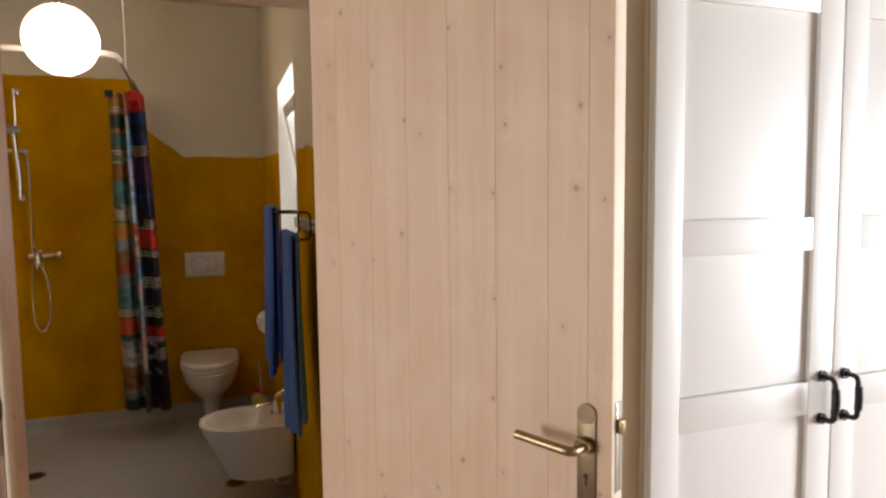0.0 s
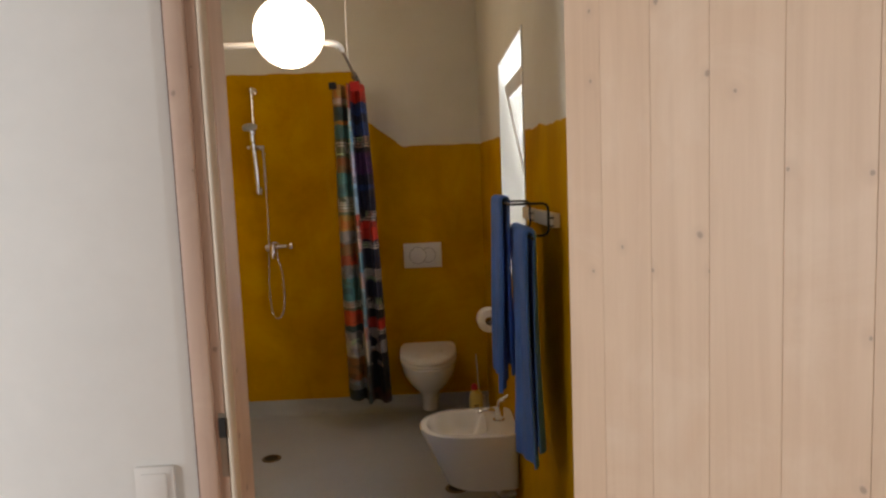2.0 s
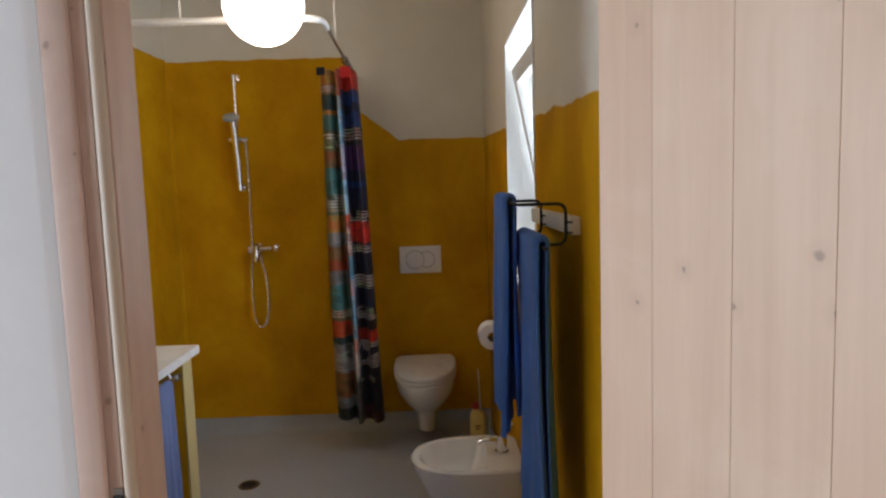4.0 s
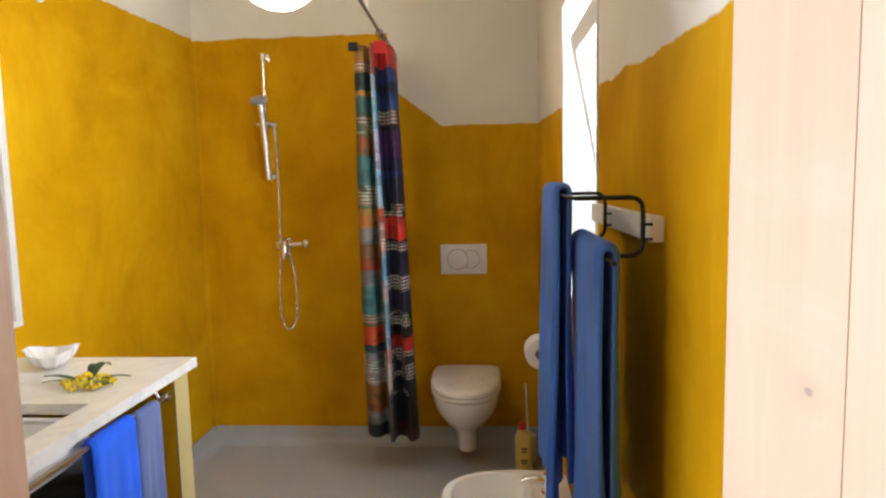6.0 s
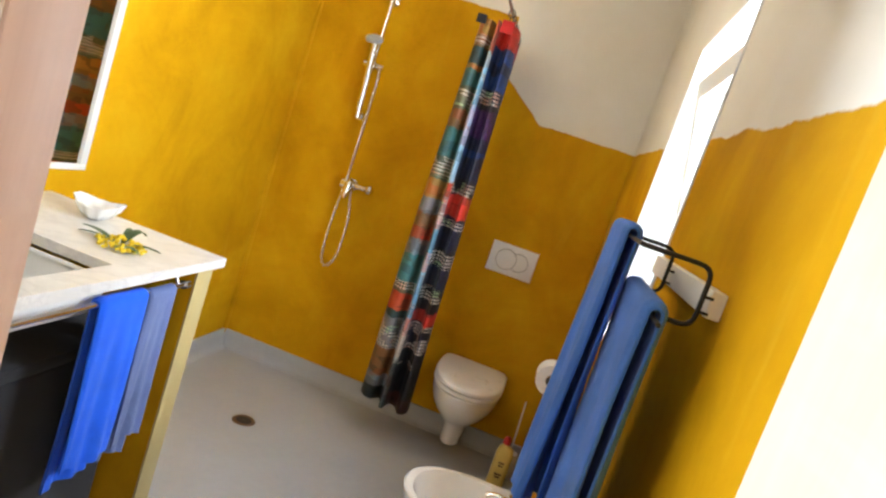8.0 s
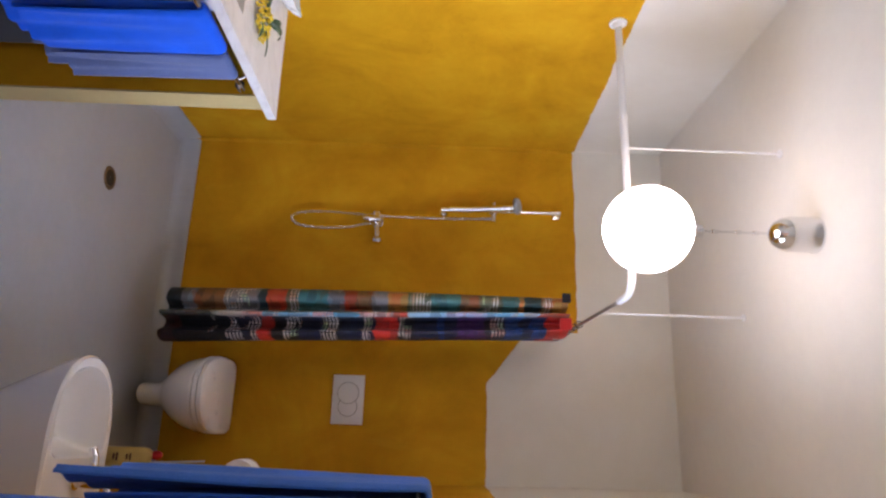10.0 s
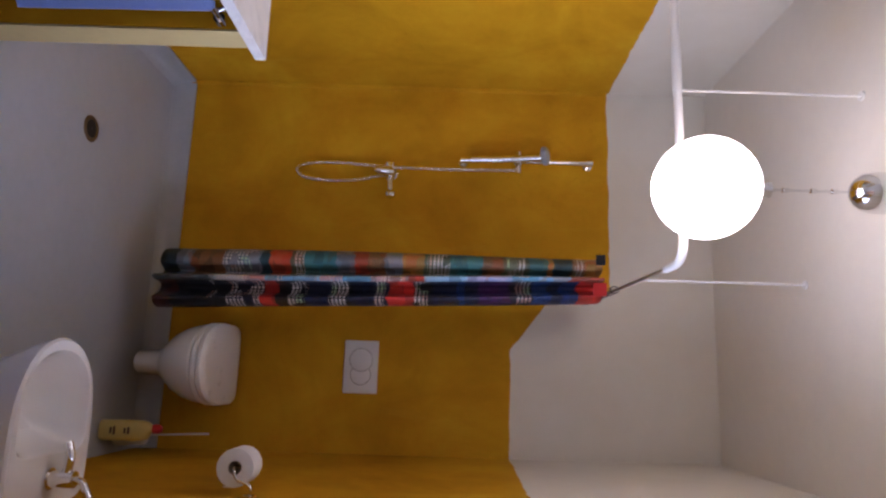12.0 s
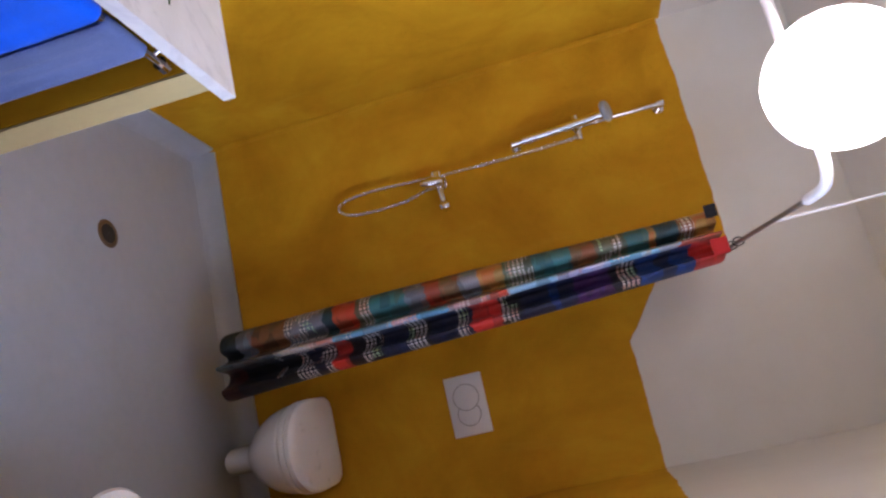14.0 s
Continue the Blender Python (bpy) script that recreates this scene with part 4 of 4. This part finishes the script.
# ---- bathroom: towel rack and towels ----
rack = thing("towel_rack", pose(W, 1.64, 1.345), "white wall board with two bent black iron towel arms", "towel rack")
part("board", boxes(((-0.022, -0.092, -0.018), (-0.0005, 0.455, 0.021)), bev=0.003), M_SASH, rack)
OUT1, OUT2 = -0.132, -0.092
Z_UP, Z_LO = 0.050, -0.036
for y in (-0.100, 0.21):
    bm = bmesh.new()
    tube(bm, smooth_path([(OUT1, y, Z_UP), (-0.034, y, Z_UP), (-0.034, y, Z_LO), (OUT2, y, Z_LO)], 0.020), 0.0036, 10)
    for z in (-0.012, 0.010):
        rod(bm, (-0.034, y, z), (-0.020, y, z), 0.0022, 10)
    part("arm", bm, M_BLACK, rack)
for x, z in ((OUT1, Z_UP), (OUT2, Z_LO)):
    bm = bmesh.new()
    rod(bm, (x, -0.100 - (0.09 if z < 0 else 0.0), z), (x, 0.305, z), 0.0036, 12)
    part("bar", bm, M_BLACK, rack)


def hung_towel(name, x, y0, y1, z, front, rear, material, label, seed, t=0.011, gap=0.010):
    """A folded towel over a bar that runs along y: its outline in x and z, skinned along y with soft waves."""
    rnd = random.Random(seed)
    ph = [rnd.uniform(0, 6.3) for _ in range(6)]
    rings, ny = [], 26
    for k in range(ny + 1):
        v = k / ny
        y = y0 + (y1 - y0) * v
        edge = min(1.0, min(v, 1 - v) * 14 + 0.35)
        outer_pts, inner_pts = [], []
        drop_f, drop_r = front + 0.010 * math.sin(5 * v + ph[0]), rear + 0.010 * math.sin(4 * v + ph[1])
        for j in range(15):
            h = 1 - j / 14
            wave = h * (0.012 * math.sin(9 * v + ph[2] + 2 * h) + 0.006 * math.sin(23 * v + ph[3]))
            outer_pts.append((x - gap - t * edge + wave, z - drop_f * h))
            inner_pts.append((x - gap + wave, z - drop_f * h))
        arc_o = [(x + (gap + t * edge) * math.cos(math.pi - a), z + (gap + t * edge) * math.sin(a)) for a in [math.pi * i / 8 for i in range(1, 8)]]
        arc_i = [(x + gap * math.cos(math.pi - a), z + gap * math.sin(a)) for a in [math.pi * i / 8 for i in range(1, 8)]]
        r_o, r_i = [], []
        for j in range(15):
            h = j / 14
            wave = h * (0.010 * math.sin(8 * v + ph[4] + 2 * h) + 0.005 * math.sin(21 * v + ph[5]))
            r_o.append((x + gap + t * edge + wave, z - drop_r * h))
            r_i.append((x + gap + wave, z - drop_r * h))
        outline = outer_pts + arc_o + r_o + r_i[::-1] + arc_i[::-1] + inner_pts[::-1]
        shift = 0.012 * math.sin(3.0 * v)
        rings.append([Vector((px, y + shift * 0.2 + 0.010 * (z - pz) * (v - 0.5), pz)) for px, pz in outline])
    bm = bmesh.new()
    loft(bm, rings)
    ob = link_mesh(name, bm, material)
    return tagged(ob, label, "towel")


tagged(hung_towel("bath_towel", W + OUT1, 1.690, 1.935, 1.345 + Z_UP + 0.006, 0.56, 0.52, M_TOWEL, "blue terry bath towel folded over the outer bar", 3, 0.010, 0.007), group="towels on the rack")
tagged(hung_towel("bath_towel", W + OUT2, 1.490, 1.78, 1.345 + Z_LO + 0.006, 0.64, 0.60, M_TOWEL, "blue terry bath towel folded over the lower bar", 5, 0.012, 0.007), group="towels on the rack")

# ---- bathroom: washbasin counter ----
CX, CY1, CZ = 0.648, 2.468, 0.905
SX0, SX1, SY0, SY1 = 0.19, 0.572, 1.54, 2.045
counter = thing("vanity_counter", pose(0, 0, 0), "white marble washbasin counter on an ochre plaster end wall", "counter")
TOP = 0.028
part("marble_top", boxes(((0.001, SOUTH + 0.001, CZ - TOP), (SX0, CY1, CZ)), ((SX1, SOUTH + 0.001, CZ - TOP), (CX, CY1, CZ)), ((SX0, SOUTH + 0.001, CZ - TOP), (SX1, SY0, CZ)), ((SX0, SY1, CZ - TOP), (SX1, CY1, CZ))),
     M_MARBLE, counter, "white marble top with faint grey veins", False)
part("end_wall", boxes(((0.001, 2.372, 0.0), (0.615, 2.456, CZ - TOP)), bev=0.002), M_OCHRE, counter, "ochre plaster end wall")
part("edge_strip", boxes(((0.6155, 2.3725, 0.0), (0.622, 2.4555, CZ - TOP)), bev=0.002), simple("pale_olive_plaster", (0.46, 0.36, 0.15), 0.7, vary=0.08, scale=6.0, relief=0.1), counter, "pale olive plaster edge")
bm = bmesh.new()
box(bm, (SX0 - 0.012, SY0 - 0.012, CZ - 0.135), (SX1 + 0.004, SY1 + 0.012, CZ - TOP - 0.001), 0.045, 4)
bmesh.ops.delete(bm, geom=[f for f in bm.faces if f.normal.z > 0.9], context="FACES_ONLY")
basin = part("basin", bm, M_CERAMIC, counter, "white undermounted ceramic basin")
sol = basin.modifiers.new("thickness", "SOLIDIFY")
sol.thickness, sol.offset = 0.010, -1.0
bm = bmesh.new()
lathe(bm, [(0.002, 0.003), (0.016, 0.003), (0.022, 0.0015)], Matrix.Translation((0.36, 1.80, CZ - 0.123)), 24, False)
part("basin_waste", bm, M_CHROME, counter)
bm = bmesh.new()
rod(bm, (0.612, SOUTH + 0.01, 0.826), (0.612, 2.325, 0.826), 0.008, 14)
rod(bm, (0.612, 2.325, 0.826), (0.612, 2.345, 0.826), 0.014, 16)
rod(bm, (0.612, 2.30, 0.826), (0.590, 2.30, 0.866), 0.005, 10)
part("towel_bar", bm, M_CHROME, counter, "chrome towel bar under the marble front")
hung_towel("hand_towel", 0.612, 1.965, 2.145, 0.824, 0.50, 0.44, M_TOWEL_DEEP, "vivid blue terry towel hanging under the counter", 8, 0.012, 0.009)
hung_towel("hand_towel", 0.612, 2.158, 2.275, 0.820, 0.50, 0.44, M_TOWEL_GREY, "grey-blue terry towel hanging under the counter", 9, 0.008, 0.009)
# black block added so that the space under the counter reads as deep shade
shade_ob = thing("shade_block", pose(0.04, 1.28, 0), "added black block standing in for the deep shade under the counter", "box")
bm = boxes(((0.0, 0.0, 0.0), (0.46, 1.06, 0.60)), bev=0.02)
part("body", bm, M_BLACK_CLOTH, shade_ob)
part("lid", boxes(((-0.006, -0.006, 0.601), (0.466, 1.066, 0.640)), bev=0.012), M_BLACK_CLOTH, shade_ob)
mat_ob = link_mesh("bath_mat", boxes(((0.74, 1.86, 0.0), (1.30, 2.475, 0.016)), bev=0.006), M_TOWEL_MAT)
tagged(mat_ob, "blue terry bath mat lying on the white floor", "bath mat")

mirror = thing("wall_mirror", pose(0, 2.04, 0.985), "rectangular wall mirror with a thin cream frame", "mirror")
part("mirror_glass", boxes(((0.004, -0.50, 0.02), (0.014, 0.50, 1.02))), M_MIRROR, mirror, "silvered glass", False)
for lo, hi in (((0.001, -0.53, 0.0), (0.022, 0.53, 0.02)), ((0.001, -0.53, 1.02), (0.022, 0.53, 1.04)), ((0.001, -0.53, 0.02), (0.022, -0.50, 1.02)), ((0.001, 0.50, 0.02), (0.022, 0.53, 1.02))):
    part("frame_bar", boxes((lo, hi), bev=0.003), M_SASH, mirror)

# shell-shaped dish and a sprig of yellow blossom
dish = thing("shell_dish", pose(0.258, 2.366, CZ, 0, 0, 20), "white shell-shaped ceramic dish on the marble counter", "dish")
bm = bmesh.new()
rings = []
for r, z in ((0.020, 0.0), (0.050, 0.006), (0.075, 0.022), (0.090, 0.042)):
    rings.append([Vector((0.80 * r * (1 + 0.05 * math.cos(11 * a)) * math.cos(a), 0.80 * r * (1 + 0.05 * math.cos(11 * a)) * math.sin(a), 1.25 * z + 0.010 * math.cos(2 * a) * r / 0.09)) for a in [2 * math.pi * i / 66 for i in range(66)]])
for r, z in ((0.086, 0.043), (0.071, 0.026), (0.046, 0.011), (0.010, 0.006)):
    rings.append([Vector((0.80 * r * (1 + 0.05 * math.cos(11 * a)) * math.cos(a), 0.80 * r * (1 + 0.05 * math.cos(11 * a)) * math.sin(a), 1.25 * z + 0.010 * math.cos(2 * a) * r / 0.09)) for a in [2 * math.pi * i / 66 for i in range(66)]])
loft(bm, rings)
part("shell", bm, M_CERAMIC, dish)

sprig = thing("blossom_sprig", pose(0.478, 2.186, CZ), "cut sprig of yellow blossom with dark green leaves", "flowers")
rnd = random.Random(12)
bm = bmesh.new()
for i in range(90):
    a, r = rnd.uniform(0, 6.28), 0.066 * rnd.random() ** 0.6
    c = Vector((1.15 * r * math.cos(a), r * math.sin(a), 0.008 + 0.030 * rnd.random() * (1 - r / 0.07)))
    bmesh.ops.create_icosphere(bm, subdivisions=1, radius=rnd.uniform(0.004, 0.0075), matrix=Matrix.Translation(c))
part("blossom", bm, M_PETAL, sprig)


def leaf_mesh(length, width, lift):
    bm = bmesh.new()
    n, rows_v = 8, []
    for i in range(n + 1):
        t = i / n
        w = width * math.sin(math.pi * min(1, t * 0.94 + 0.03)) ** 0.8
        z = lift * math.sin(t * 2.4) + 0.004
        rows_v.append([bm.verts.new((t * length, s * w, z + (0.0025 if s else 0.0))) for s in (-1, 0, 1)])
    for a, b2 in zip(rows_v, rows_v[1:]):
        for k in range(2):
            bm.faces.new((a[k], a[k + 1], b2[k + 1], b2[k]))
    return bm


for ang, ln, wd, lf in ((170, 0.13, 0.010, 0.012), (195, 0.10, 0.008, 0.010), (15, 0.10, 0.008, 0.012), (100, 0.07, 0.013, 0.035), (70, 0.065, 0.014, 0.040), (-20, 0.075, 0.012, 0.006), (-60, 0.05, 0.010, 0.006)):
    lf_ob = part("leaf", leaf_mesh(ln, wd, lf), M_LEAF, sprig)
    lf_ob.matrix_basis = pose(0.01 * math.cos(radians(ang)), 0.01 * math.sin(radians(ang)), 0.004, 0, 0, ang)
    sol = lf_ob.modifiers.new("thickness", "SOLIDIFY")
    sol.thickness = 0.0008
